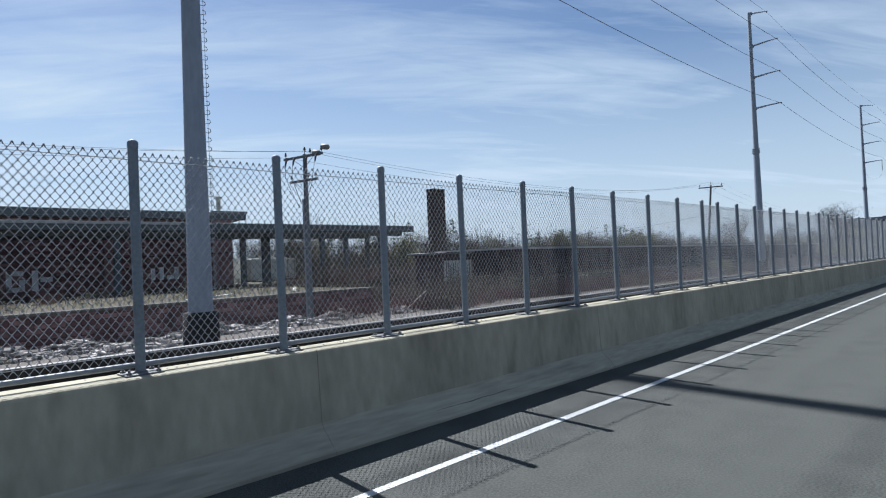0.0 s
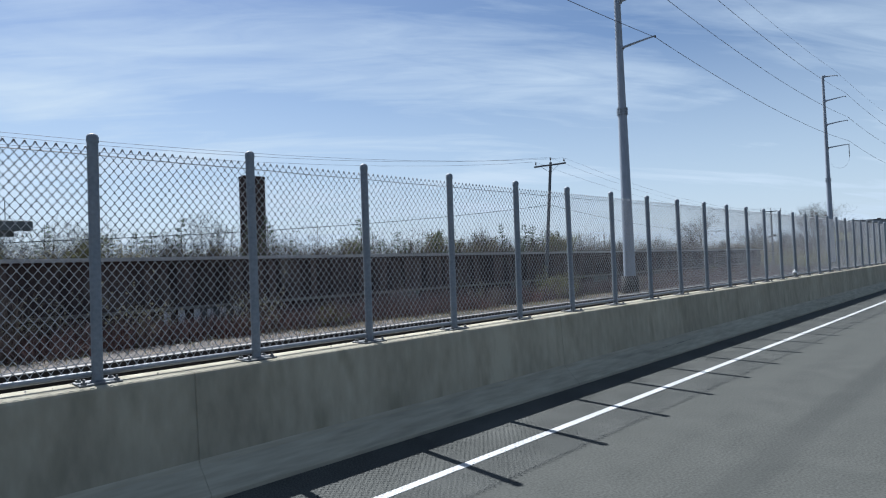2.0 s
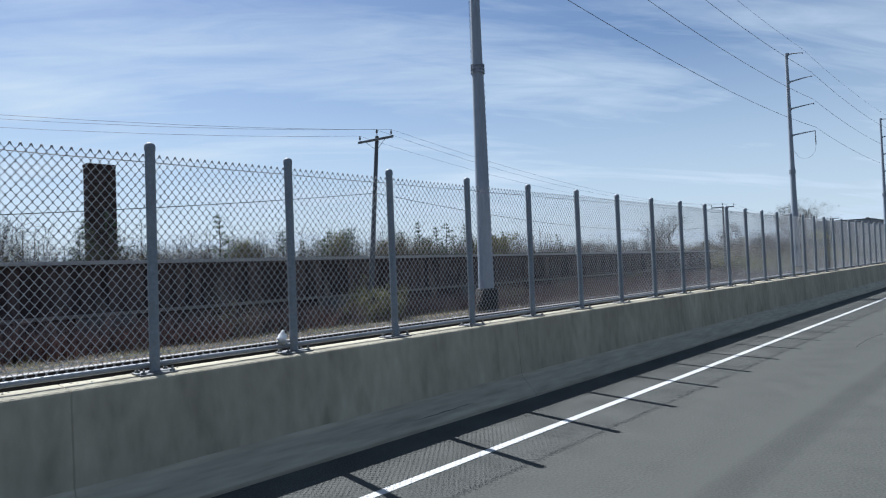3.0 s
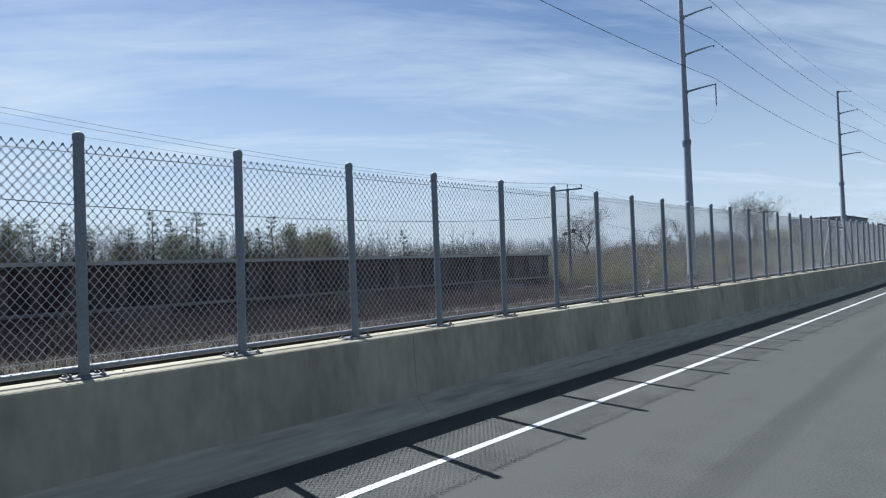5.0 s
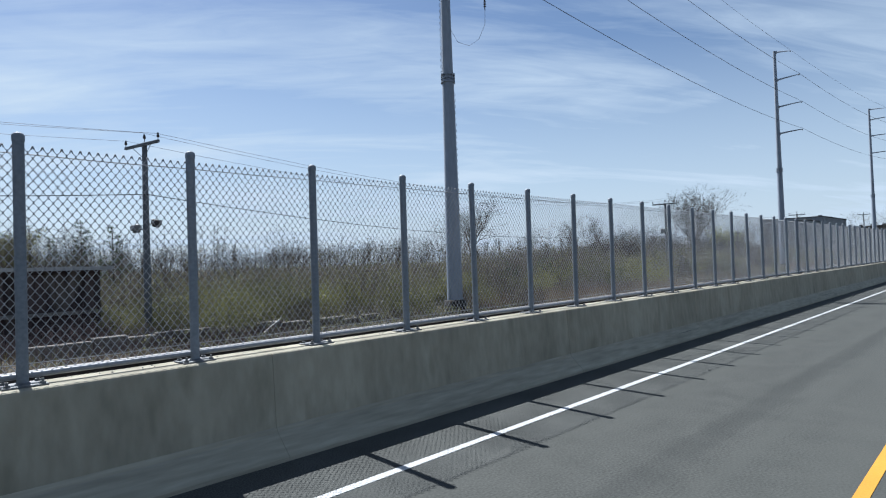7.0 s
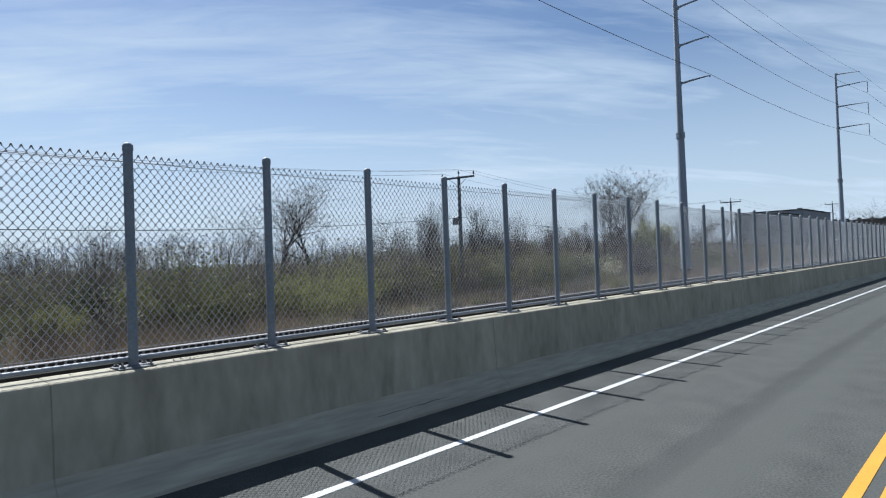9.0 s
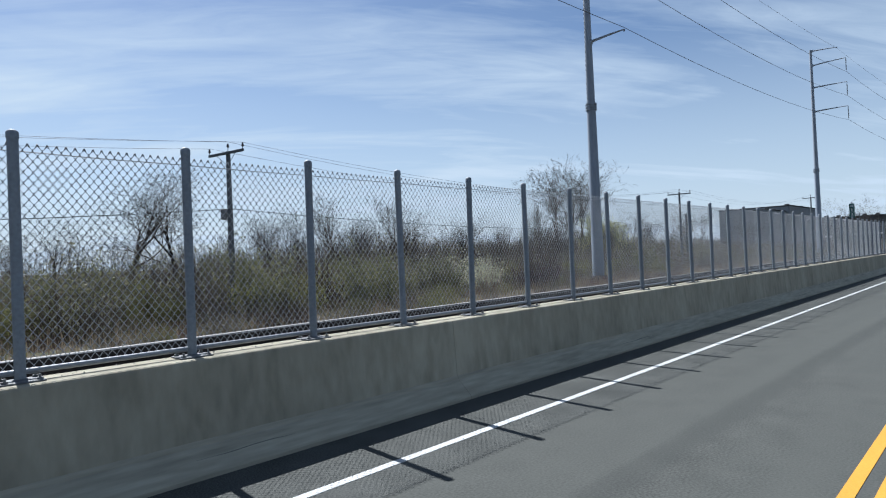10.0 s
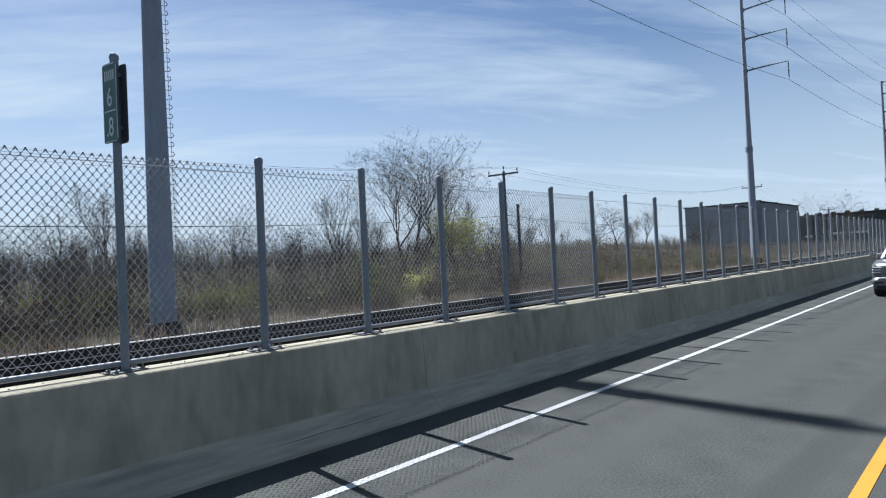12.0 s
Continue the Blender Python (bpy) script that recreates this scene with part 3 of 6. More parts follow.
def top_pin(t, h, tip):
    s = Shape().tube([(tip(h)[0], tip(h)[1], h - 0.05), (tip(h)[0], tip(h)[1], h + 0.22)], 0.02, 6)
    s.tube([(tip(h)[0], tip(h)[1], h + 0.2), (tip(h)[0], tip(h)[1], h + 0.28), (tip(h)[0], tip(h)[1], h + 0.42)], [0.05, 0.075, 0.035], 8)
    part("pin_insulator", s, M_PORCELAIN, t)


def cutouts(t, h, tip):
    """Fuses, a switch and drop leads, as on a pole that feeds a building."""
    for y in (-1.25, -0.5, 0.55, 1.2):
        s = Shape().tube([(-0.25, y, h - 0.15), (-0.36, y, h - 0.35), (-0.42, y, h - 0.62)], [0.05, 0.06, 0.04], 8)
        part("fuse_cutout", s, M_PORCELAIN, t, "dark fuse cutout")
    for y, z in ((-1.05, h - 0.12), (-1.75, h + 0.12)):
        part("transformer_can", Shape().tube([(-0.1, y - 0.25, z), (-0.1, y - 0.2, z + 0.02), (-0.1, y + 0.2, z + 0.1), (-0.1, y + 0.25, z + 0.1)], [0.12, 0.16, 0.16, 0.12], 12), M_TRANSFORMER, t, "grey switch canister", True)
    for k, y in enumerate((-1.2, -0.4, 0.6, 1.2)):
        pts = [(-0.4, y, h - 0.6), (-0.5, y * 0.95, h - 1.3), (-0.4, y * 0.75, h - 1.9), (-0.2, y * 0.3, h - 2.5 - 0.2 * k)]
        part("drop_lead", Shape().tube(pts, 0.014, 5), M_BLACK_CABLE, t)
    part("conduit", Shape().tube([(-0.16, 0.1, 0.2), (-0.16, 0.1, h - 2.6)], 0.05, 8), M_STEEL, t)


def floodlights(t, h, tip):
    for x, y, z, tilt, mat, look_of in ((-0.36, 0.28, h - 4.18, -12, M_TRANSFORMER, "pale grey floodlight head"), (0.36, -0.28, h - 3.92, 10, M_CAR_DARK, "dark hooded floodlight head")):
        f = part("floodlight", Shape().bevel_box(-0.22, 0.22, -0.2, 0.2, -0.12, 0.16, 0.05).bevel_box(-0.16, 0.16, -0.15, 0.15, -0.22, -0.115, 0.03), mat, t, look_of, at=pose(x, y, z, tilt, 0, 40))
        part("bracket", Shape().tube([(-x * 0.9, -y * 0.9, -0.08), (-x * 0.2, -y * 0.2, -0.05)], 0.028, 6), M_STEEL, f, at=pose(x, y, z, tilt, 0, 40).inverted() @ pose(x, y, z))


def nest(t, h, tip):
    part("equipment_box", Shape().bevel_box(-0.2, 0.2, 0.15, 0.6, h - 3.7, h - 3.1, 0.05), M_TRANSFORMER, t, "small grey equipment box")


PINS = (-1.3, 1.3)
wood_pole("weathered wooden utility pole with two crossarms, fuses and drop leads", 8.5, -10.5, 29.8,
          ((0.15, 1.6, (-1.5, -0.6, 1.45)), (1.55, 1.15, (-1.0, -0.4, 1.0))), (cutouts, top_pin))
wood_pole("leaning weathered wooden utility pole with one crossarm", 10.25, 49.0, 30.25, ((0.25, 1.45, PINS),), (top_pin,), lean=(0.25, -0.9))
wood_pole("wooden utility pole with one crossarm and two floodlights", 8.3, 110.3, 30.3, ((0.12, 1.45, (-1.4, 1.4)),), (top_pin, floodlights))
wood_pole("wooden utility pole with one crossarm and a small box", 8.25, 170.2, 30.3, ((0.12, 1.45, (-1.4, 1.4)),), (top_pin, nest))
wood_pole("wooden utility pole with one crossarm", 9.1, 230.0, 30.1, ((0.25, 1.4, PINS),), (top_pin,))
wood_pole("wooden utility pole with one crossarm", 11.2, 291.0, 28.6, ((0.25, 1.4, PINS),), (top_pin,))
wood_pole("wooden utility pole with one crossarm", 9.6, 352.0, 30.1, ((0.25, 1.4, PINS),), (top_pin,))
wood_pole("wooden utility pole with one crossarm", 9.8, 413.0, 30.1, ((0.25, 1.4, PINS),), (top_pin,))
part_x = 231.6
solid("wooden_post", Shape().tube([(part_x, 30, -1.2), (part_x, 30, 3), (part_x, 30, 6.4)], [0.16, 0.15, 0.13], 10), M_WOOD, "short plain wooden post beside a utility pole", "post", smooth=True)
WOOD_TOPS = [(-70, 29.9, 8.3), (-10.5, 29.8, 8.3), (49.4, 29.45, 10.3), (110.3, 30.3, 8.4), (170.2, 30.3, 8.4), (230.0, 30.1, 9.1), (291, 28.6, 11.1), (352, 30.1, 9.6), (413, 30.1, 9.8)]
for off, up, sag in ((-1.35, 0.15, 1.55), (0.0, 0.38, 1.7), (1.35, 0.15, 1.55)):
    solid("overhead_wire", Shape().tube(hang([(x - 0.1 - 0.19 * off, y + 0.98 * off, z + up) for x, y, z in WOOD_TOPS], sag), 0.0075, 4), M_BLACK_CABLE,
          "thin black overhead wire between wooden poles", "overhead wire", group="wires between the wooden poles")
LOW = [(-70, 29.7, 4.2), (-10.5, 29.6, 3.05), (49.3, 29.6, 6.62), (110.3, 30.1, 5.75), (170.2, 30.1, 5.1), (230.0, 29.9, 5.4), (291, 28.4, 6.4), (352, 29.9, 5.8), (413, 29.9, 6.0)]
solid("communication_cable", Shape().tube(hang(LOW, (0.9, 0.93, 1.45, 1.55, 1.0, 1.2, 1.4, 1.4)), 0.018, 5), M_BLACK_CABLE, "thick black cable slung low between wooden poles", "cable")

# ---- brick works behind the open yard ----


def brick_pieces(parent, x0, x1, z0, z1, y, length, height, material, limit=10 ** 6, axis="x"):
    """Brick courses laid proud of a wall face, every other course shifted by half."""
    s = Shape()
    row, z = 0, z0
    while z < z1 - 0.02:
        x = x0 - (length / 2 if row % 2 else 0)
        while x < x1:
            a, b = max(x0, x + 0.012), min(x1, x + length - 0.012)
            if b - a > 0.05:
                d = 0.012 + 0.014 * random.random()
                if axis == "x":
                    s.box(a, b, y - d, y + 0.03, z + 0.012, min(z1, z + height - 0.012))
                else:
                    s.box(y - d, y + 0.03, a, b, z + 0.012, min(z1, z + height - 0.012))
            x += length
        z += height
        row += 1
    ob = part("brickwork", s, material, parent, "weathered brick courses")
    tagged(ob, kind="stuff")
    return ob


dock = thing("loading_dock", "long old loading dock with a dark brick face and pale coping", "loading dock")
part("platform", Shape().box(-95, -4.2, 32.06, 43.9, -1.6, 0.38), M_SOIL, dock, "earth-covered platform top")
part("rear_platform", Shape().box(-95, 11.9, 43.9, 96, -1.6, 0.38), M_SOIL, dock, "earth-covered platform top")
brick_pieces(dock, -60, -4.2, -1.3, 0.26, 32.06, 0.62, 0.24, M_BRICK)
part("coping", Shape().bevel_box(-95, -4.1, 31.9, 32.35, 0.27, 0.42, 0.02), M_SLAB, dock, "worn stone coping")
works = thing("brick_works", "derelict dark red brick works with a flat roof and spray-painted front", "building")
part("wall", Shape().box(-75, -0.95, 60.05, 84, -1.6, 7.2), M_MORTAR, works)
brick_pieces(works, -62, -0.97, -1.3, 7.15, 60.05, 0.62, 0.24, M_BRICK)
part("roof", Shape().bevel_box(-76, 0.5, 59.2, 85, 7.2, 7.95, 0.05), M_CANOPY, works, "flat dark roof slab with an overhang")
part("pilaster", Shape().bevel_box(-2.9, -0.92, 59.6, 60.4, -1.4, 7.18, 0.03), M_BRICK, works)
for i in range(6):
    part("pilaster", Shape().bevel_box(-13 - i * 9, -12.2 - i * 9, 59.75, 60.3, -1.4, 7.18, 0.03), M_BRICK, works)
vent = part("roof_stack", Shape().tube([(1.7, 68.5, 0), (1.7, 68.5, 10.5), (1.7, 68.5, 10.52), (1.7, 68.5, 10.72)], [0.25, 0.25, 0.31, 0.31], 12), M_PALE_WALL, works, "pale round vent stack", True)
part("roof_duct", Shape().bevel_box(-2.5, 1.2, 60.2, 61.2, 7.95, 8.2, 0.05), M_CANOPY, works, "low roof duct")
# faded lettering on the brick front that cannot be read
for x0, w, z0, h in ((-22.2, 0.5, 0.9, 1.8), (-21.3, 0.45, 0.9, 1.75), (-20.3, 1.1, 0.85, 0.4), (-20.3, 0.4, 0.9, 1.7), (-19.4, 0.4, 0.9, 0.95), (-20.2, 1.1, 2.2, 0.4), (-18.5, 0.45, 0.9, 1.7), (-17.9, 0.9, 1.6, 0.4), (-9.0, 0.4, 1.3, 1.1), (-8.2, 0.4, 1.3, 1.2), (-7.5, 0.6, 1.3, 0.4), (-6.8, 0.4, 1.3, 1.2)):
    part("sprayed_bar", Shape().box(x0, x0 + w, 60.0, 60.018, z0, z0 + h), M_GRAFFITI, works, "faded white sprayed bar")

canopy = thing("loading_canopy", "long rusty dark steel loading canopy on columns", "canopy")
roof = part("canopy_roof", Shape().bevel_box(-46, 15.9, 50.0, 57.5, 5.72, 6.0, 0.05), M_CANOPY, canopy)
part("fascia", Shape().bevel_box(-46, 15.95, 49.82, 49.99, 5.36, 6.08, 0.05), M_CANOPY, canopy)
part("fascia_trim", Shape().box(-46, -10, 49.77, 49.818, 5.86, 6.05), M_ROOF_EDGE, canopy, "pale metal trim strip")
part("beam", Shape().bevel_box(-45, 15.0, 50.8, 51.1, 5.0, 5.7, 0.02), M_CANOPY, canopy)
part("beam", Shape().bevel_box(-45, 15.0, 56.6, 56.9, 5.0, 5.7, 0.02), M_CANOPY, canopy)
for x, y, w in ((-39.0, 50.95, 0.22), (-31.0, 50.95, 0.22), (-23.0, 50.95, 0.22), (-14.5, 50.95, 0.22), (-7.6, 50.95, 0.22), (-1.2, 56.75, 0.25), (1.3, 56.75, 0.42), (4.4, 50.95, 0.2), (7.3, 50.95, 0.2), (11.9, 50.95, 0.2), (14.6, 56.75, 0.2)):
    c = Shape().box(x - w, x + w, y - 0.20, y - 0.16, -1.6, 5.1).box(x - w, x + w, y + 0.16, y + 0.20, -1.6, 5.1).box(x - 0.03, x + 0.03, y - 0.16, y + 0.16, -1.6, 5.1)
    part("column", c, M_CANOPY, canopy)
part("aerial", Shape().tube([(14.6, 51.5, 6.1), (14.6, 51.5, 7.6)], 0.03, 5), M_CANOPY, canopy)

solid("yard_wall", Shape().bevel_box(0.4, 12.0, 71.0, 71.4, 0.2, 3.35, 0.03), M_PALE_WALL, "stained pale rendered yard wall behind the canopy", "wall")
box = thing("white_container", "dirty white steel container standing in the yard", "container", at=(10.81, 66.9, 0.42))
part("body", Shape().bevel_box(-6.06, 0, 0, 2.44, 0.15, 2.72, 0.04), M_PALE_WALL, box)
ribs = Shape()
for i in range(19):
    ribs.box(-5.95 + i * 0.31, -5.82 + i * 0.31, -0.03, 0.0, 0.3, 2.6)
part("side_ribs", ribs, M_PALE_WALL, box)
for x in (-5.7, -0.5):
    part("skid", Shape().box(x, x + 0.25, 0.1, 2.3, -0.05, 0.17), M_CANOPY, box)

# broken pale board fence beside the end of the dock
pales = thing("board_fence", "broken bleached board fence with missing boards", "fence", at=(12.4, 45.0, -1.2))
for i in range(9):
    if i in (2, 5):
        continue
    h = 2.6 + 0.7 * ((i * 37) % 11) / 11
    part("board", Shape().bevel_box(0, 0.27, 0, 0.03, -0.2, h, 0.006), M_PALE_WALL, pales, at=pose(i * 0.34, 0, 0, 0, ((i * 53) % 7 - 3) * 1.1, 0))
part("rail", Shape().bevel_box(-0.1, 3.1, 0.032, 0.10, 2.0, 2.1, 0.01), M_WOOD, pales)
part("rail", Shape().bevel_box(-0.1, 3.1, 0.032, 0.10, 0.8, 0.9, 0.01), M_WOOD, pales)
leaning = solid("leaning_stick", Shape().tube([(-3.6, 29.6, -1.3), (-2.6, 29.55, -0.6), (-1.38, 29.5, 0.12)], [0.035, 0.03, 0.024], 6), M_PALE_WALL, "bleached stick leaning in the brambles", "stick", smooth=True)

stack = thing("brick_chimney", "broad square soot-brown brick chimney with a plain top", "chimney")
part("shaft", Shape().box(44.66, 47.58, 76.03, 77.67, -1.6, 14.8), M_MORTAR, stack)
brick_pieces(stack, 44.63, 47.61, 3.0, 14.7, 76.03, 0.5, 0.2, M_STACK)
brick_pieces(stack, 76.0, 77.7, 3.0, 14.7, 44.66, 0.5, 0.2, M_STACK, axis="y")
part("cap", Shape().bevel_box(44.58, 47.66, 75.94, 77.76, 14.7, 15.02, 0.05), M_STACK, stack, "projecting brick cap")

# long low shed along the far side of the yard
shed = thing("long_shed", "long low dark boarded shed with a pale flat roof edge", "shed")
SHED = (10.2, 108.6)
top = lambda x: 2.87 - 0.55 * (x - 12.0) / 96.6
core = Shape()
for x0, x1 in ((SHED[0], SHED[1]),):
    k = len(core.v)
    core.v += [(x, y, z) for x in (x0, x1) for y, z in ((31.6, -1.6), (39.5, -1.6), (39.5, top(x) - 0.1), (31.6, top(x) - 0.1))]
    core.f += [(k, k + 1, k + 2, k + 3), (k + 7, k + 6, k + 5, k + 4), (k, k + 3, k + 7, k + 4), (k + 1, k + 5, k + 6, k + 2), (k + 3, k + 2, k + 6, k + 7), (k, k + 4, k + 5, k + 1)]
part("wall", core, M_SHED, shed)
slab = Shape()
k = 0
slab.v += [(x, y, top(x) + dz) for x in (SHED[0] - 0.5, SHED[1] + 0.4) for y, dz in ((30.9, -0.16), (39.9, -0.16), (39.9, 0.0), (30.9, 0.0))]
slab.f += [(0, 1, 2, 3), (7, 6, 5, 4), (0, 3, 7, 4), (1, 5, 6, 2), (3, 2, 6, 7), (0, 4, 5, 1)]
part("roof", slab, M_ROOF_EDGE, shed, "pale weathered flat roof edge")
part("ledge", Shape().bevel_box(SHED[0], SHED[1], 31.3, 31.62, 0.12, 0.28, 0.02), M_LEDGE, shed, "pale stone ledge half way up the wall")
# set-back bay at the near end with a painted panel
part("bay_wall", Shape().bevel_box(6.5, 10.19, 35.9, 39.4, -1.6, 2.55, 0.03), M_SHED, shed, "set-back dark boarded bay")
part("bay_roof", Shape().bevel_box(6.0, 9.68, 35.0, 39.9, 2.56, 2.72, 0.03), M_CANOPY, shed, "flat dark roof over the bay")
panel = part("painted_panel", Shape().bevel_box(6.6, 10.0, 35.80, 35.898, 0.25, 1.98, 0.01), M_PALE_WALL, shed, "dirty white panel with sprayed drips")
grng = random.Random(63)
for i in range(11):
    gx, gw, gz = 6.75 + i * 0.29, grng.uniform(0.05, 0.12), grng.uniform(0.45, 0.9)
    part("sprayed_bar", Shape().bevel_box(gx, gx + gw, 35.785, 35.798, gz, grng.uniform(1.5, 1.9), 0.004), M_SPRAY_DARK, panel, "dark violet sprayed drip")
board_sizes = {}
x = SHED[0]
i = 0
while x < SHED[1] - 0.3:
    w = (0.34, 0.42, 0.38, 0.45)[i % 4]
    h = round(top(x) - 0.62, 1)
    if (w, h) not in board_sizes:
        board_sizes[(w, h)] = Shape().bevel_box(0.01, w - 0.01, -0.035, 0.01, 0.0, h, 0.006).mesh("board", M_SHED)
    part("board", board_sizes[(w, h)], M_SHED, shed, at=(x, 31.595 - 0.012 * random.random(), 0.30))
    x += w
    i += 1
for x0 in (20, 33, 46, 59, 72, 85, 98):
    part("door_frame", Shape().bevel_box(x0, x0 + 2.6, 31.50, 31.56, -1.3, 0.1, 0.01), M_CANOPY, shed, "dark closed loading door")
part("sprayed_bar", Shape().box(102.2, 104.6, 31.50, 31.535, -0.9, -0.25), M_GRAFFITI_BLUE, shed, "faded blue sprayed patch")
for i, x0 in enumerate((18.2, 18.9, 19.7, 20.4, 21.1, 21.9)):
    part("sprayed_bar", Shape().box(x0, x0 + 0.32, 31.46, 31.49, -0.6, 0.05 + 0.05 * (i % 3)), M_GRAFFITI, shed, "faded white sprayed bar")

# ---- far warehouses at the end of the road ----
far = thing("warehouse", "far grey-blue clad warehouse with flat roof and lower wing", "warehouse")
part("hall", Shape().bevel_box(425, 478, 64.5, 92, -1.5, 17.4, 0.2), M_FAR_SHED, far)
part("wing", Shape().bevel_box(401, 424.9, 66, 71, -1.5, 15.2, 0.2), M_FAR_SHED, far, "lower clad wing")
pan = Shape()
for i in range(34):
    pan.box(425.2 + i * 1.55, 426.5 + i * 1.55, 64.36, 64.49, -1.0, 17.0)
for i in range(14):
    pan.box(401.4 + i * 1.6, 402.7 + i * 1.6, 65.86, 65.99, -1.0, 14.8)
for i in range(3):
    pan.box(400.86, 400.99, 66.2 + i * 1.45, 67.4 + i * 1.45, -1.0, 14.8)
part("cladding", pan, M_FAR_SHED, far, "ribbed wall cladding")
part("roof_trim", Shape().bevel_box(424.7, 478.4, 64.1, 92.4, 17.4, 17.8, 0.1), M_FAR_DARK, far)
part("roof_trim", Shape().bevel_box(400.6, 424.6, 65.6, 71.4, 15.2, 15.5, 0.1), M_FAR_DARK, far)
for x, y in ((430, 66), (441, 70), (452, 66), (466, 67)):
    part("roof_vent", Shape().bevel_box(x, x + 1.6, y, y + 1.6, 17.8, 18.5, 0.1), M_FAR_DARK, far)
for x in (405, 414):
    part("roof_vent", Shape().bevel_box(x, x + 1.2, 67, 68.2, 15.5, 16.2, 0.1), M_FAR_DARK, far)
low = thing("low_depot", "long low dark far depot building beside the road", "depot")
part("hall", Shape().bevel_box(500, 640, 34, 63.9, -1.5, 13.9, 0.2), M_FAR_DARK, low)
part("rear_hall", Shape().bevel_box(500, 640, 64, 98, -1.5, 13.9, 0.2), M_FAR_DARK, low)
part("roof_trim", Shape().bevel_box(499.5, 640.5, 33.5, 98.5, 13.9, 14.3, 0.1), M_FAR_DARK, low)
for i in range(5):
    part("window_band", Shape().box(499.8, 499.95, 44 + i * 2.6, 46.2 + i * 2.6, 5.0, 5.8), M_FAR_LIGHT, low, "pale window strip")
part("window_band", Shape().box(499.8, 499.95, 64.5, 67.5, 4.2, 5.0), M_FAR_LIGHT, low, "pale window strip")
for i in range(7):
    part("roof_vent", Shape().bevel_box(503, 504.6, 40 + i * 5.3, 41.6 + i * 5.3, 14.3, 15.2, 0.1), M_FAR_DARK, low)

# ---- plants ----


def rand_dir(rng, d, spread):
    a = Vector((rng.gauss(0, 1), rng.gauss(0, 1), rng.gauss(0, 1)))
    return (d + a.normalized() * spread).normalized()


def bare_tree_shapes(seed, height, spread=0.55, trunks=1, leaf_count=0, leaf_size=0.12, droop=0.0, upward=0.16, girth=0.012, wide=1.0, counts=(3, 4, 4, 7)):
    """Trunk with limbs, fine twigs, and leaves where asked; the whole reaches the given height."""
    rng = random.Random(seed)
    wood, twig, leaves = Shape(), Shape(), Shape()
    ends = []
    TOP = 4

    def grow(p, d, length, r, level):
        n = 4 if level == TOP else (3 if level > 1 else 2)
        pts, rad = [p], [r]
        q = p
        for i in range(n):
            d = rand_dir(rng, d, 0.22)
            d = (d + Vector((0, 0, upward - droop * (TOP - level)))).normalized()
            q = q + d * (length / n)
            pts.append(q)
            rad.append(r * (1 - (0.82 if level >= 2 else 0.6) * (i + 1) / n))
        (wood if level >= 2 else twig).tube(pts, rad, 7 if level == TOP else (4 if level >= 2 else 3), caps=False)
        if level <= 1:
            ends.extend(pts[1:])
        if level == 0:
            for i in range(4):
                b = pts[1].lerp(pts[2], rng.random())
                e = b + rand_dir(rng, d, 0.9) * height * rng.uniform(0.03, 0.07)
                w = rand_dir(rng, Vector((1, 0, 0)), 1.0).cross(e - b).normalized() * 0.007
                twig.tri(b - w, b + w, e)
            return
        count = counts[level - 1]
        for i in range(count):
            k = (0.30 if level == TOP else 0.15) + (0.70 if level == TOP else 0.83) * (i + rng.random()) / count
            j = min(n - 1, int(k * n))
            base = pts[j].lerp(pts[j + 1], min(1.0, k * n - j))
            side = rand_dir(rng, d, spread + 0.3 * rng.random())
            grow(base, side, length * rng.uniform(0.55, 0.85) * (1.2 - 0.45 * k), rad[j] * rng.uniform(0.48, 0.68), level - 1)

    for t in range(trunks):
        far_out = 0.9 if trunks > 1 else 0.0
        base = Vector((rng.uniform(-1, 1) * far_out, rng.uniform(-1, 1) * far_out, -0.25))
        lean = Vector((rng.uniform(-0.3, 0.3), rng.uniform(-0.3, 0.3), 1.0)).normalized()
        grow(base, lean, height * 0.62 * rng.uniform(0.8, 1.0), height * (girth if trunks == 1 else 0.67 * girth) + 0.012, TOP)
    peak = max(v[2] for v in wood.v + twig.v)
    k = height / peak
    for sh_ in (wood, twig):
        sh_.v = [(x * k * wide, y * k * wide, z * k) for x, y, z in sh_.v]
    for i in range(leaf_count):
        c = rng.choice(ends) * k + Vector((rng.gauss(0, 0.25), rng.gauss(0, 0.25), rng.gauss(0, 0.25) - 0.1))
        a = rand_dir(rng, Vector((0, 0, 1)), 1.0) * leaf_size * rng.uniform(0.5, 1.2)
        b = rand_dir(rng, Vector((1, 0, 0)), 1.0).cross(a).normalized() * leaf_size * 0.5
        leaves.quad(c - b, c - a * 0.2 + b * 0.2, c + b, c + a)
    return wood, twig, leaves


def tree(label, seed, height, leaf=None, leaf_count=0, leaf_size=0.12, spread=0.55, trunks=1, droop=0.0, upward=0.16, girth=0.012, wide=1.0, counts=(3, 4, 4, 7), group="trees behind the fence"):
    wood, twig, leaves = bare_tree_shapes(seed, height, spread, trunks, leaf_count, leaf_size, droop, upward, girth, wide, counts)
    t = thing("tree", label, "tree", group=group)
    part("trunk", wood, M_BARK, t, "", True)
    part("crown", twig, M_BARK, t, "fine bare twigs")
    if leaf_count:
        part("foliage", leaves, leaf, t, "small spring leaves")
    return t


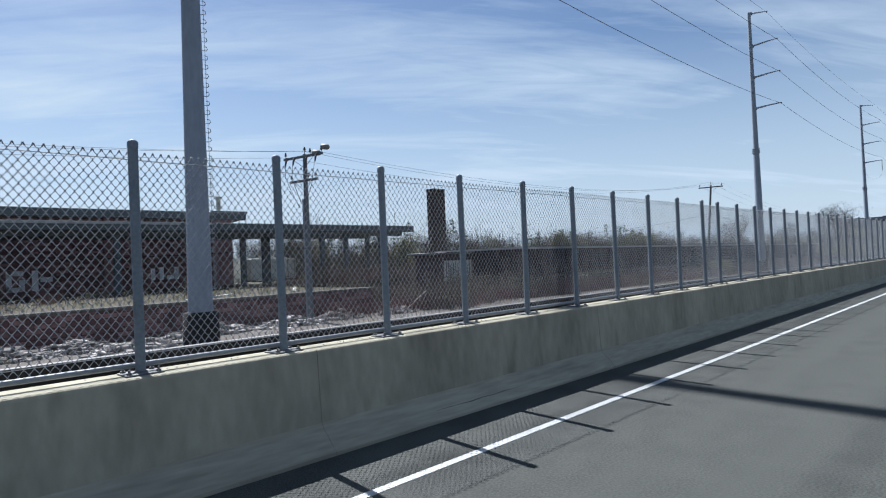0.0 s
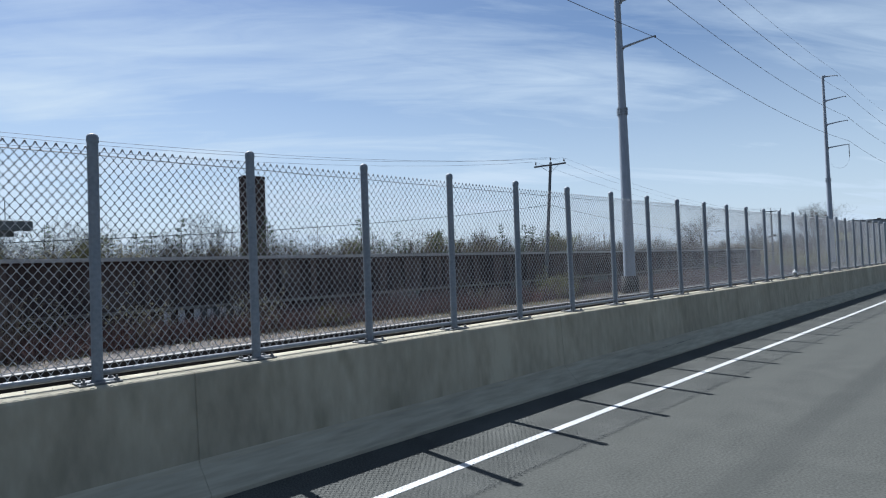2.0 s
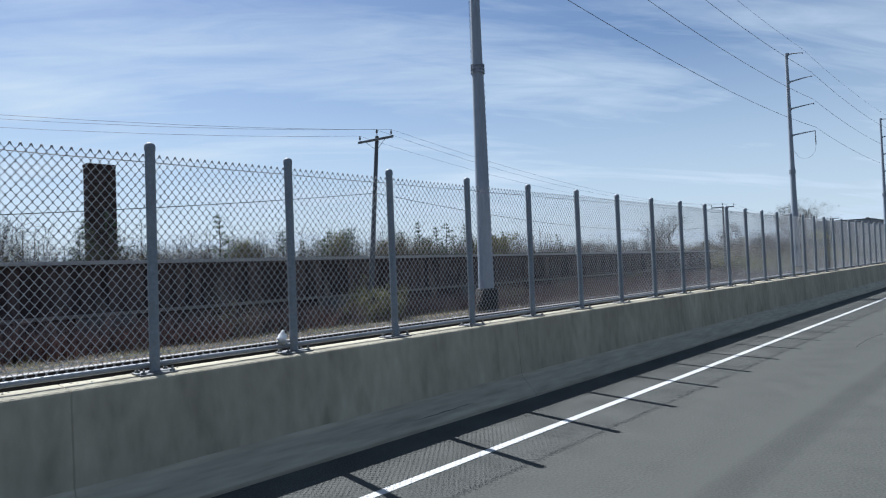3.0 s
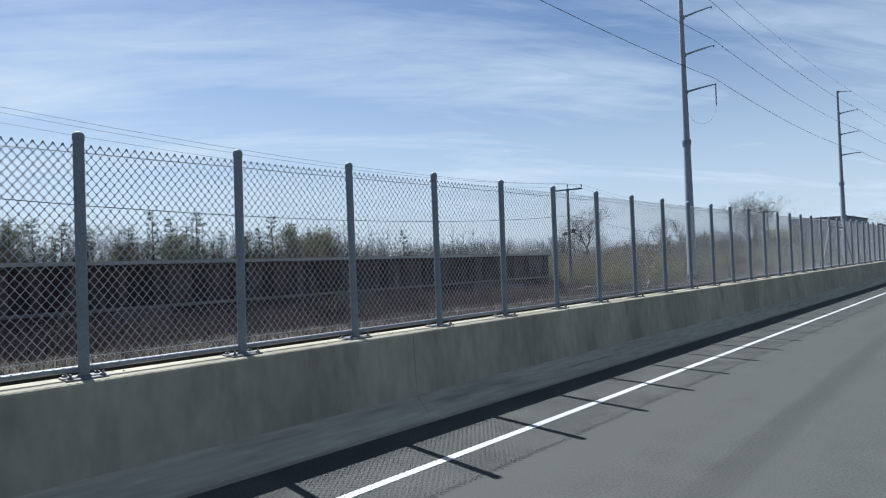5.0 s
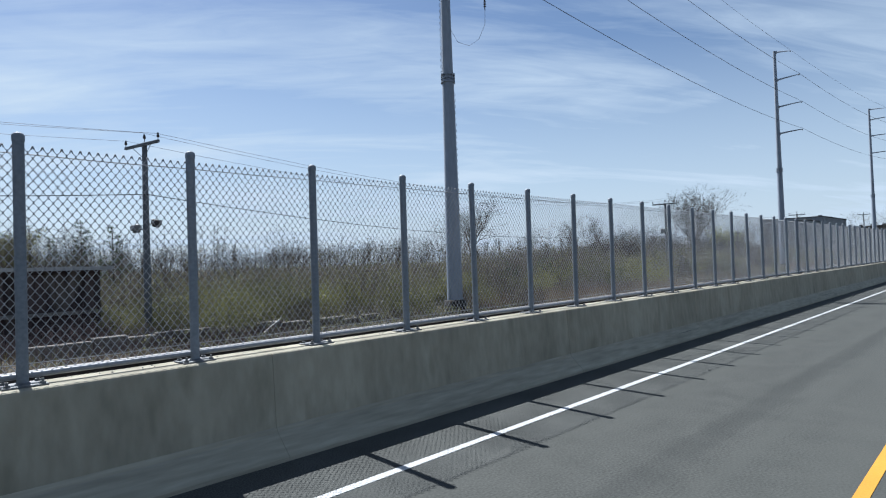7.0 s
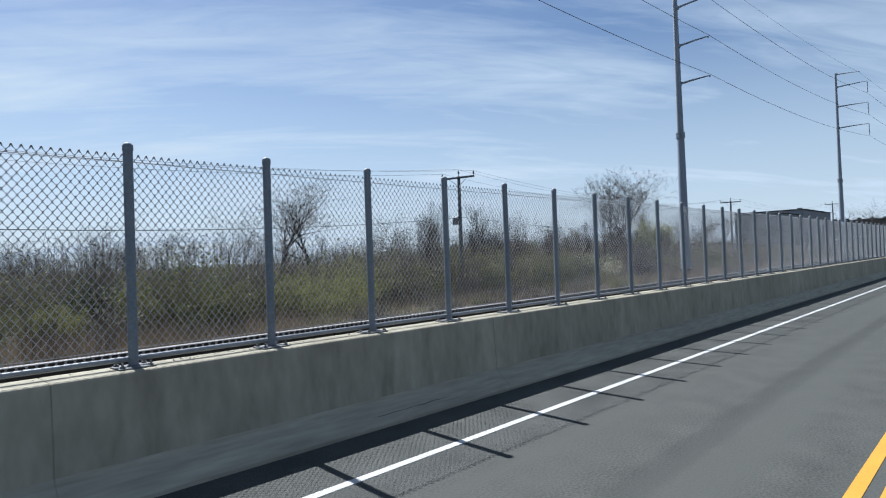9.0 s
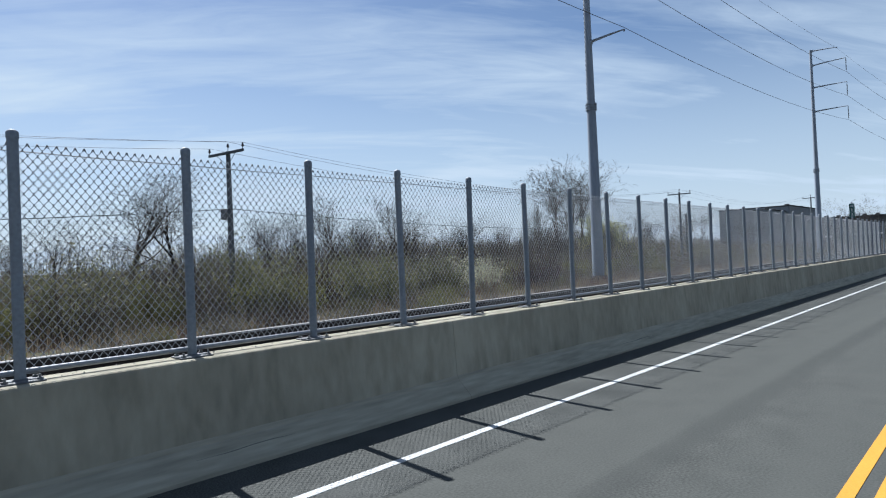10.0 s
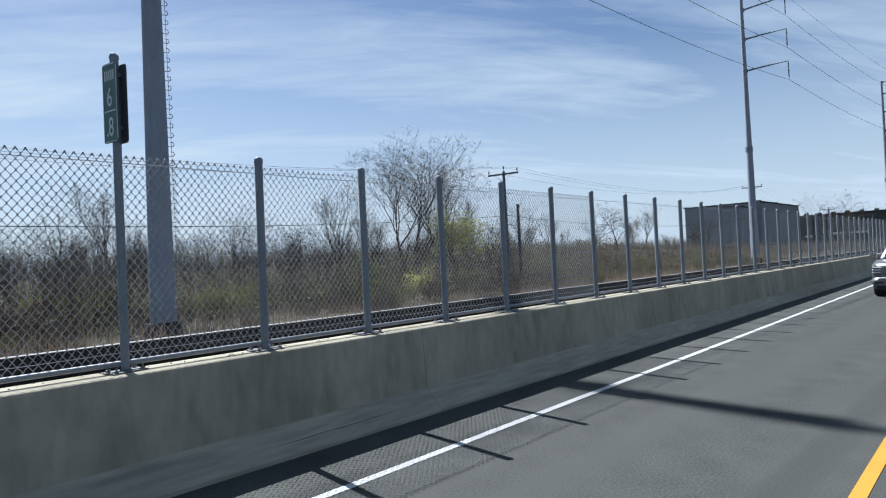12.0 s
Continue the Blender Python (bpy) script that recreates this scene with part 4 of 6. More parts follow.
def shrub(label, seed, height, width, stems, twigs, cane, leaf=None, leaf_count=0, leaf_size=0.08, arch=0.2, group="shrubs behind the fence"):
    """Many thin canes from the ground, side twigs, and leaves where asked."""
    rng = random.Random(seed)
    canes, leaves = Shape(), Shape()
    tops = []
    for i in range(stems):
        a, r = rng.uniform(0, 2 * math.pi), width * 0.5 * math.sqrt(rng.random())
        p = Vector((math.cos(a) * r * 0.7, math.sin(a) * r * 0.7, -0.15))
        h = height * rng.uniform(0.45, 1.0) * (1.0 - 0.35 * (r / (width * 0.5)) ** 2)
        d = Vector((math.cos(a) * arch * rng.random() + rng.gauss(0, 0.10), math.sin(a) * arch * rng.random() + rng.gauss(0, 0.10), 1)).normalized()
        pts = [p]
        for j in range(4):
            d = rand_dir(rng, d, 0.16)
            d.z -= arch * 0.22 * j * rng.random()
            d.normalize()
            pts.append(pts[-1] + d * h / 4)
        thick = rng.uniform(0.009, 0.02)
        canes.tube(pts, [thick, thick * 0.85, thick * 0.7, thick * 0.5, thick * 0.3], 3, caps=False)
        tops += pts[2:]
        for j in range(twigs):
            k = rng.randint(1, 4)
            b = pts[k]
            e = b + rand_dir(rng, d, 0.75) * h * rng.uniform(0.12, 0.3)
            w = rand_dir(rng, Vector((1, 0, 0)), 1.0).cross(e - b).normalized() * thick * 0.5
            canes.tri(b - w, b + w, e)
            tops.append(e)
    for i in range(leaf_count):
        c = rng.choice(tops) + Vector((rng.gauss(0, 0.10), rng.gauss(0, 0.10), rng.gauss(0, 0.10)))
        a = rand_dir(rng, Vector((0, 0, 0.6)), 1.0) * leaf_size * rng.uniform(0.5, 1.3)
        b = rand_dir(rng, Vector((1, 0, 0)), 1.0).cross(a).normalized() * leaf_size * 0.5
        leaves.quad(c - b, c - a * 0.2, c + b, c + a)
    t = thing("shrub", label, "shrub", group=group)
    part("stem_tangle", canes, cane, t)
    if leaf_count:
        part("foliage", leaves, leaf, t)
    return t


def scatter(protos, spots, first_used):
    """Sets copies of the given plants at (x, y, scale, kind) spots."""
    for x, y, s, k in spots:
        src = protos[k]
        m = pose(x, y, plant_z(x, y) - 0.05, 0, 0, random.uniform(0, 360))
        sc = Matrix.Diagonal((s, s, s * random.uniform(0.9, 1.12), 1))
        if k not in first_used:
            first_used.add(k)
            src.matrix_basis = m @ sc
            ob = src
        else:
            ob = copy_thing(src, m)
            ob.matrix_basis = m @ sc


def spread_out(n, x0, x1, y0, y1, smin, smax, kinds, gap=0.0, seed=1):
    rng = random.Random(seed)
    out = []
    tries = 0
    while len(out) < n and tries < n * 30:
        tries += 1
        x, y = rng.uniform(x0, x1), rng.uniform(y0, y1)
        if gap and any((x - a) ** 2 + (y - b) ** 2 < gap * gap for a, b, *_ in out):
            continue
        out.append((x, y, rng.uniform(smin, smax), rng.choice(kinds)))
    return out


def pine(label, seed, height):
    """A young pine: straight stem, whorls of thin boughs, tufts of needles with gaps between."""
    rng = random.Random(seed)
    wood, needles = Shape(), Shape()
    lean = (rng.uniform(-0.04, 0.04), rng.uniform(-0.04, 0.04))
    at = lambda z: Vector((lean[0] * z, lean[1] * z, z))
    wood.tube([at(-0.2), at(height * 0.4), at(height * 0.75), at(height)], [0.13, 0.09, 0.05, 0.015], 6, caps=False)
    z = height * rng.uniform(0.22, 0.34)
    while z < height * 0.98:
        k = 1 - z / height
        for b in range(rng.randint(3, 5)):
            a = rng.uniform(0, 2 * math.pi)
            ln = (0.35 + 2.3 * k ** 0.8) * rng.uniform(0.55, 1.1) * height / 9
            tip = at(z) + Vector((math.cos(a) * ln, math.sin(a) * ln, ln * rng.uniform(0.1, 0.45)))
            wood.tube([at(z), at(z).lerp(tip, 0.5) + Vector((0, 0, -0.04)), tip], [0.03, 0.02, 0.006], 3, caps=False)
            for j in range(int(7 + 9 * ln)):
                c = at(z).lerp(tip, rng.uniform(0.35, 1.05)) + Vector((rng.gauss(0, 0.10), rng.gauss(0, 0.10), rng.gauss(0.03, 0.08)))
                for q in range(4):
                    u = rand_dir(rng, Vector((math.cos(a) * 0.4, math.sin(a) * 0.4, 0.5)), 0.9) * rng.uniform(0.10, 0.24)
                    v = rand_dir(rng, Vector((1, 0, 0)), 1.0).cross(u).normalized() * 0.022
                    needles.tri(c - v, c + v, c + u)
        z += height * rng.uniform(0.045, 0.075)
    t = thing("tree", label, "tree", group="trees behind the fence")
    part("trunk", wood, M_BARK, t)
    part("foliage", needles, M_LEAF_DARK, t, "tufts of dark green needles")
    return t


TREES = {
    "pine_a": pine("young dark green pine with a straight thin trunk", 33, 9.0),
    "pine_b": pine("young pine with sparse airy boughs", 34, 9.0),
    "bare_a": tree("bare leafless tree with fine grey twigs", 11, 9.0, spread=0.75, upward=0.09, wide=1.25),
    "bare_b": tree("bare leafless tree with spreading grey limbs", 12, 9.0, spread=1.0, upward=0.06),
    "bare_c": tree("slim bare leafless tree with upright branches", 13, 9.0, spread=0.38, upward=0.24),
    "bare_d": tree("bare leafless tree with several trunks", 14, 9.0, spread=0.75, trunks=3, upward=0.09),
    "big_a": tree("tall bare tree with thick dark spreading limbs", 31, 9.0, spread=0.85, upward=0.09, girth=0.018, wide=1.25),
    "big_b": tree("tall bare tree with an upright twiggy crown", 32, 9.0, spread=0.62, trunks=2, upward=0.15, girth=0.015, wide=1.55),
    "bud_a": tree("tree with pale grey-green buds", 15, 9.0, M_LEAF_GREY, 1700, 0.17),
    "bud_b": tree("slim tree with first green leaves", 16, 9.0, M_LEAF, 1700, 0.17, spread=0.42),
    "stem_a": tree("clump of slender upright leafless trunks", 38, 9.0, spread=0.30, trunks=4, upward=0.30, girth=0.016, counts=(2, 2, 3, 6)),
    "stem_b": tree("pair of slender leafless trunks with few side branches", 39, 9.0, spread=0.42, trunks=2, upward=0.22, girth=0.019, counts=(2, 3, 3, 6)),
    "willow": tree("drooping tree with fresh yellow-green leaves", 18, 8.0, M_LEAF_FRESH, 7500, 0.14, spread=0.7, trunks=3, droop=0.04, upward=0.12),
}
SHRUBS = {
    "grey_a": shrub("bare grey-brown thicket shrub", 21, 3.0, 2.6, 110, 4, M_TWIG),
    "grey_b": shrub("tall bare grey thicket of upright stems", 22, 4.0, 2.2, 80, 4, M_TWIG, arch=0.1),
    "grey_c": shrub("bare brown thicket shrub with a few buds", 23, 2.6, 3.0, 120, 4, M_TWIG, M_LEAF_GREY, 500, 0.08, arch=0.35),
    "red_a": shrub("dry red-brown bramble of arching canes", 24, 1.7, 2.6, 130, 3, M_RED_TWIG, arch=0.7),
    "dark_a": shrub("dark tangled bramble of arching canes", 25, 2.0, 2.8, 170, 4, M_DARK_TWIG, arch=0.7),
    "dark_b": shrub("dark dense leafless hedge thicket", 26, 2.4, 2.6, 190, 4, M_DARK_TWIG, arch=0.4),
    "green_a": shrub("shrub with fresh olive-green leaves", 27, 2.4, 2.8, 80, 3, M_TWIG, M_LEAF, 6500, 0.06, arch=0.45),
    "green_b": shrub("rounded shrub with yellow-green leaves", 28, 2.0, 2.6, 80, 3, M_TWIG, M_LEAF_YELLOW, 6500, 0.055, arch=0.5),
    "fresh_a": shrub("rounded shrub with bright yellow-green spring leaves", 35, 2.0, 2.6, 80, 3, M_TWIG, M_LEAF_FRESH, 5500, 0.06, arch=0.5),
    "olive_a": shrub("broad rounded shrub in olive-green spring leaf", 36, 3.7, 6.0, 170, 5, M_TWIG, M_LEAF_OLIVE, 15000, 0.06, arch=0.55),
    "olive_b": shrub("open olive-green shrub of upright shoots", 37, 2.6, 3.6, 110, 5, M_TWIG, M_LEAF_OLIVE, 7000, 0.055, arch=0.4),
    "pale_a": shrub("shrub with pale grey-green blossom", 29, 1.9, 2.4, 80, 3, M_TWIG, M_LEAF_PALE, 3000, 0.075, arch=0.5),
    "ever_a": shrub("dark evergreen shrub with dense leaves", 30, 2.8, 2.2, 70, 3, M_DARK_TWIG, M_LEAF_DARK, 3000, 0.13, arch=0.3),
}
used = set()
# brambles along the shed and the yard
scatter(SHRUBS, spread_out(26, -3, 26, 27.8, 31.0, 0.75, 1.35, ["red_a", "red_a", "dark_a", "grey_c", "grey_a"], 1.1, 41), used)
scatter(SHRUBS, spread_out(56, 26, 108, 27.6, 30.2, 0.6, 1.0, ["dark_a", "dark_a", "dark_b", "dark_b", "red_a", "grey_c"], 1.2, 42), used)
scatter(SHRUBS, [(48.6, 28.6, 1.2, "green_a"), (47.0, 28.9, 0.9, "green_b"), (26, 28.4, 0.7, "green_b"), (63, 28.9, 0.9, "red_a"), (79.5, 28.2, 0.9, "red_a"), (83, 29.4, 0.8, "green_a")], used)
scatter(SHRUBS, spread_out(34, -3, 11.5, 33, 46, 0.8, 1.25, ["red_a", "grey_c", "grey_a", "dark_a", "grey_b", "grey_a"], 1.4, 43), used)
scatter(SHRUBS, spread_out(8, -32, -4, 38, 48, 0.35, 0.7, ["red_a", "grey_c"], 1.5, 44), used)
# meadow past the shed
scatter(SHRUBS, [(155.2, 26.6, 1.0, "olive_a"), (148.8, 31.6, 0.85, "olive_a"), (143.5, 30.5, 0.9, "olive_b"), (158.8, 28.6, 0.8, "olive_b"), (173.2, 28.6, 0.95, "olive_b"), (180.0, 28.8, 1.0, "olive_b"),
                 (176.0, 31.5, 0.7, "olive_a"), (115.6, 34.0, 0.7, "olive_a"), (120.4, 31.6, 1.0, "olive_b"), (124.0, 33.0, 0.75, "olive_a"), (133.0, 31.0, 0.9, "olive_b"), (198.6, 31.5, 0.7, "olive_a"),
                 (206.0, 31.0, 0.9, "olive_b"), (216.5, 33.0, 0.65, "olive_a"), (136.5, 34.0, 0.7, "olive_a"), (150.6, 34.5, 1.15, "ever_a"), (146.5, 35.5, 1.05, "ever_a"), (189.2, 32.2, 1.6, "pale_a"), (194.2, 33.0, 1.45, "pale_a"), (184.0, 32.6, 1.1, "pale_a")], used)
scatter(SHRUBS, spread_out(40, 109, 150, 26, 42, 0.8, 1.4, ["green_a", "green_a", "green_b", "grey_c", "grey_a"], 1.6, 45), used)
scatter(SHRUBS, spread_out(46, 146, 205, 26.5, 40, 1.0, 1.9, ["grey_c", "grey_a", "dark_a", "green_b", "red_a", "grey_b"], 2.4, 46), used)
scatter(SHRUBS, [(151.5, 31.5, 0.95, "ever_a"), (188.6, 28.2, 1.25, "pale_a"), (192.0, 29.2, 0.85, "green_b"), (223.5, 33.5, 1.35, "fresh_a"), (212.0, 31.0, 1.0, "green_b"), (170.5, 30.5, 1.15, "fresh_a"), (225.5, 34.5, 1.1, "pale_a"), (159, 29, 1.35, "green_b"), (162.5, 30.5, 1.45, "green_a"), (166, 29.5, 1.3, "green_b"), (153.5, 28.8, 1.3, "green_a"), (156, 31, 1.4, "green_b"), (139.0, 36.0, 1.0, "ever_a")], used)
scatter(SHRUBS, spread_out(64, 128, 214, 18.5, 27.5, 0.35, 0.8, ["grey_a", "grey_c", "green_b", "red_a", "grey_c", "grey_a", "dark_a"], 1.5, 48), used)
scatter(SHRUBS, spread_out(20, 148, 238, 26.5, 33, 1.4, 2.0, ["grey_c", "grey_a", "dark_b", "green_a", "red_a"], 4.0, 49), used)
scatter(SHRUBS, spread_out(54, 200, 300, 24, 40, 0.7, 1.15, ["grey_a", "grey_b", "grey_c", "green_a", "green_b", "grey_a"], 1.8, 47), used)
tree_used = set()
scatter(TREES, spread_out(34, 184, 240, 38, 62, 0.45, 0.9, ["bare_c", "bare_c", "bare_a", "bare_d"], 2.4, 59), tree_used)
scatter(TREES, spread_out(48, 10, 122, 62, 84, 0.78, 1.08, ["pine_a", "pine_b", "pine_b"], 2.0, 57), tree_used)
scatter(TREES, spread_out(52, 10, 125, 60, 84, 0.85, 1.1, ["bare_c", "bare_a", "bare_d", "bare_c", "bud_b"], 2.0, 58), tree_used)
scatter(TREES, spread_out(50, 14, 118, 76, 112, 0.6, 1.05, ["bare_a", "bare_c", "bud_a", "bud_b", "bare_c", "bare_c", "bare_d", "bare_a"], 1.8, 51), tree_used)
scatter(TREES, spread_out(16, 112, 170, 84, 112, 0.75, 1.0, ["bare_a", "bare_c", "bud_a", "bare_b", "bare_d"], 2.6, 56), tree_used)
scatter(TREES, spread_out(30, 120, 330, 92, 130, 0.7, 0.95, ["bare_a", "bare_c", "bud_a", "bare_b", "bare_d"], 3.0, 52), tree_used)
scatter(TREES, [(177.5, 69.5, 1.62, "big_a"), (183.5, 71.0, 1.45, "big_a"), (171.0, 70.0, 0.95, "bare_a"), (243.5, 55.0, 1.82, "big_b"), (248.5, 57.0, 1.75, "big_b"), (252.5, 54.0, 1.35, "bare_c"),
                (243.6, 48.3, 1.1, "willow"), (13.5, 49.0, 0.62, "bud_b"), (17.0, 53.0, 0.68, "bud_a"), (21.0, 57.0, 0.72, "bud_b"), (9.0, 58.5, 0.6, "bud_a"), (4.0, 74.0, 0.75, "bud_b"), (26.0, 61.0, 0.7, "bud_a"), (198.3, 60.0, 1.2, "bare_c"), (209.2, 60.0, 1.1, "bare_c"), (189.0, 60.0, 0.95, "bare_a"), (226.6, 50.0, 1.25, "bare_c"), (218.0, 55.0, 1.0, "bare_a"),
                (184.6, 43.0, 0.75, "stem_b"), (186.2, 43.5, 0.95, "stem_a"), (189.0, 43.0, 0.98, "stem_a"), (190.2, 44.5, 0.9, "stem_b"), (194.4, 43.0, 0.98, "stem_b"), (196.2, 44.0, 0.95, "stem_a"), (200.0, 46.0, 0.8, "stem_b"), (205.6, 46.0, 0.82, "stem_a"), (211.2, 46.0, 0.8, "stem_b"), (215.0, 47.0, 0.85, "stem_a"),
                (232.0, 48.0, 0.95, "bare_c"), (262.0, 52.0, 1.1, "bare_a"), (275.0, 56.0, 1.0, "bare_c"), (297.0, 60.0, 1.3, "bare_a"), (307.0, 60.0, 1.3, "bare_b"), (152.0, 60.0, 0.85, "bare_c"), (148.5, 60.0, 0.8, "bare_b"),
                (160.0, 64.0, 0.85, "bare_a"), (164.5, 66.0, 0.9, "bare_c"), (137.0, 62.0, 0.95, "bare_b"), (142.0, 60.0, 0.9, "bare_a"), (130.0, 60.0, 0.8, "bare_c"), (125.0, 64.0, 0.85, "bare_a"),
                (476.0, 56.0, 2.4, "bare_b"), (478.0, 48.5, 2.75, "bare_b"), (485.0, 52.0, 2.2, "stem_b"), (332, 66, 1.2, "bare_c"), (350, 58, 1.2, "bare_d"), (181.0, 44.0, 0.75, "bare_c"), (185.0, 47.0, 0.8, "bare_a")], tree_used)
scatter(TREES, spread_out(18, 300, 460, 70, 130, 0.8, 1.1, ["bare_a", "bare_c", "bare_d", "bud_a"], 4.0, 53), tree_used)


def brush(name, n, x0, x1, y0, y1, h0, h1, cane, label, seed, leaf=None, leaf_part=0.0, arch=0.25, twigs=5, thick=0.012, leaf_size=0.1):
    """A thicket that covers a stretch of land: canes of uneven height with side twigs, some of them in leaf."""
    rng = random.Random(seed)
    s, lv = Shape(), Shape()
    for i in range(n):
        x, y = rng.uniform(x0, x1), rng.uniform(y0, y1)
        k = 0.5 + 0.5 * noise.noise(Vector((x * 0.13, y * 0.16, seed)))
        h = (h0 + (h1 - h0) * k) * rng.uniform(0.5, 1.1)
        a = rng.uniform(0, 2 * math.pi)
        out = arch * h * rng.random()
        p = Vector((x, y, plant_z(x, y) - 0.1))
        m = p + Vector((math.cos(a) * out * 0.35, math.sin(a) * out * 0.35, h * 0.6))
        e = p + Vector((math.cos(a) * out, math.sin(a) * out, h * (1.0 - 0.25 * arch)))
        t = thick * rng.uniform(0.6, 1.4)
        s.tube([p, m, e], [t, t * 0.75, t * 0.3], 3, caps=False)
        for j in range(twigs):
            b = m.lerp(e, rng.random()) if rng.random() < 0.65 else p.lerp(m, rng.uniform(0.3, 1))
            tip = b + rand_dir(rng, Vector((0, 0, 0.55)), 0.8) * h * rng.uniform(0.10, 0.30)
            w = rand_dir(rng, Vector((1, 0, 0)), 1.0).cross(tip - b).normalized() * t * 0.6
            s.tri(b - w, b + w, tip)
            if leaf and rng.random() < leaf_part:
                for q in range(3):
                    c = b.lerp(tip, rng.uniform(0.4, 1.0)) + Vector((rng.gauss(0, 0.05), rng.gauss(0, 0.05), rng.gauss(0, 0.05)))
                    u = rand_dir(rng, Vector((0, 0, 0.6)), 1.0) * leaf_size * rng.uniform(0.5, 1.3)
                    v = rand_dir(rng, Vector((1, 0, 0)), 1.0).cross(u).normalized() * leaf_size * 0.5
                    lv.quad(c - v, c - u * 0.2, c + v, c + u)
    ob = solid(name, s, cane, label, "brush", kind="stuff")
    if leaf and lv.f:
        part("foliage", lv, leaf, ob)
    return ob


brush("bramble", 8000, 13, 108, 27.4, 31.1, 0.9, 2.4, M_DARK_TWIG, "dark tangled brambles along the shed wall", 81, arch=0.6, thick=0.010)
brush("bramble", 7000, 55, 114, 18.5, 28.5, 0.5, 1.7, M_DARK_TWIG, "low dark brambles between barrier and shed", 94, arch=0.6, thick=0.009)
brush("bramble", 3000, 108, 140, 19.5, 27, 0.3, 1.2, M_DARK_TWIG, "low dark brambles at the edge of the meadow", 95, M_LEAF, 0.1, arch=0.6, thick=0.008)
brush("saplings", 2200, 8, 128, 56, 100, 5.0, 9.6, M_TWIG, "grey stand of thin leafless saplings behind the shed", 96, M_LEAF_GREY, 0.06, arch=0.12, thick=0.03, twigs=14, leaf_size=0.12)
brush("bramble", 3200, -10, 13, 28.2, 32.6, 0.4, 1.9, M_RED_TWIG, "dry red-brown brambles before the old dock", 92, arch=0.7, thick=0.008)
brush("weeds", 4200, -46, -4.4, 32.6, 58, 0.15, 0.75, M_DARK_TWIG, "dark dry weeds on the old dock", 93, M_LEAF_GREY, 0.05, arch=0.5, thick=0.007)
brush("bramble", 2600, 2, 40, 27.0, 31.0, 0.6, 1.7, M_RED_TWIG, "dry red-brown brambles beside the yard", 82, arch=0.6, thick=0.009)
brush("undergrowth", 6000, -3.5, 14, 33, 48, 0.6, 2.9, M_TWIG, "low grey undergrowth in the yard", 83, M_LEAF, 0.02, arch=0.4, thick=0.010)
brush("thicket", 9000, 108, 155, 32, 72, 1.5, 5.0, M_TWIG, "grey-brown leafless thicket behind the meadow", 84, M_LEAF, 0.22, arch=0.5, twigs=8)
brush("thicket", 20000, 150, 300, 34, 72, 1.4, 4.4, M_TWIG, "grey-brown leafless thicket on a low rise", 85, M_LEAF, 0.12, arch=0.5, twigs=7)
brush("thicket", 6000, 195, 300, 25, 38, 0.6, 2.4, M_TWIG, "grey-brown leafless thicket beside the barrier", 86, M_LEAF, 0.15)
brush("thicket", 7000, 300, 470, 22, 80, 1.2, 4.6, M_TWIG, "far grey-brown thicket along the road", 87, M_LEAF_GREY, 0.1, thick=0.018)
brush("thicket", 6000, 108, 200, 26, 36, 0.4, 1.8, M_TWIG, "low scrub with fresh leaves on the meadow", 88, M_LEAF, 0.4, arch=0.4, thick=0.008, leaf_size=0.055)
brush("far_woods", 8000, -60, 640, 128, 190, 4.0, 12.0, M_TWIG, "far grey band of leafless woods", 89, M_LEAF_GREY, 0.12, thick=0.035, twigs=9, leaf_size=0.3)


def blades(name, n, x0, x1, y0, y1, h0, h1, width, material, label, seed, clump=0.35):
    """A stand of upright blades, thick in some places and thin in others."""
    rng = random.Random(seed)
    s = Shape()
    made_n = 0
    while made_n < n:
        x, y = rng.uniform(x0, x1), rng.uniform(y0, y1)
        if noise.noise(Vector((x * 0.35, y * 0.35, seed))) < clump * rng.uniform(-1.2, 1.0):
            continue
        z = plant_z(x, y) - 0.03
        h = rng.uniform(h0, h1)
        a = rng.uniform(0, math.pi)
        w = Vector((math.cos(a), math.sin(a), 0)) * width * rng.uniform(0.6, 1.3)
        tip = Vector((x + rng.gauss(0, 0.14) * h, y + rng.gauss(0, 0.14) * h, z + h))
        s.tri((x - w.x, y - w.y, z), (x + w.x, y + w.y, z), tip)
        made_n += 1
    return solid(name, s, material, label, "grass", kind="stuff")


blades("reeds", 12000, 130, 152, 15, 28.5, 0.3, 1.3, 0.014, M_REED, "dry tan reeds and tall dead grass", 61, 0.6)
blades("reeds", 11000, 148, 260, 20, 30, 0.3, 1.1, 0.014, M_REED, "dry tan reeds and tall dead grass", 62, 0.9)
blades("grass", 9000, 100, 200, 22, 34, 0.2, 0.7, 0.016, M_GRASS, "rough green and straw-coloured grass", 63)
blades("grass", 7000, -35, 60, 22, 40, 0.1, 0.4, 0.014, M_GRASS, "thin dry weeds on stony soil", 64, 0.8)
blades("grass", 9000, 18, 112, 21, 28, 0.1, 0.45, 0.014, M_REED, "thin dry weeds on stony soil", 65, 0.6)

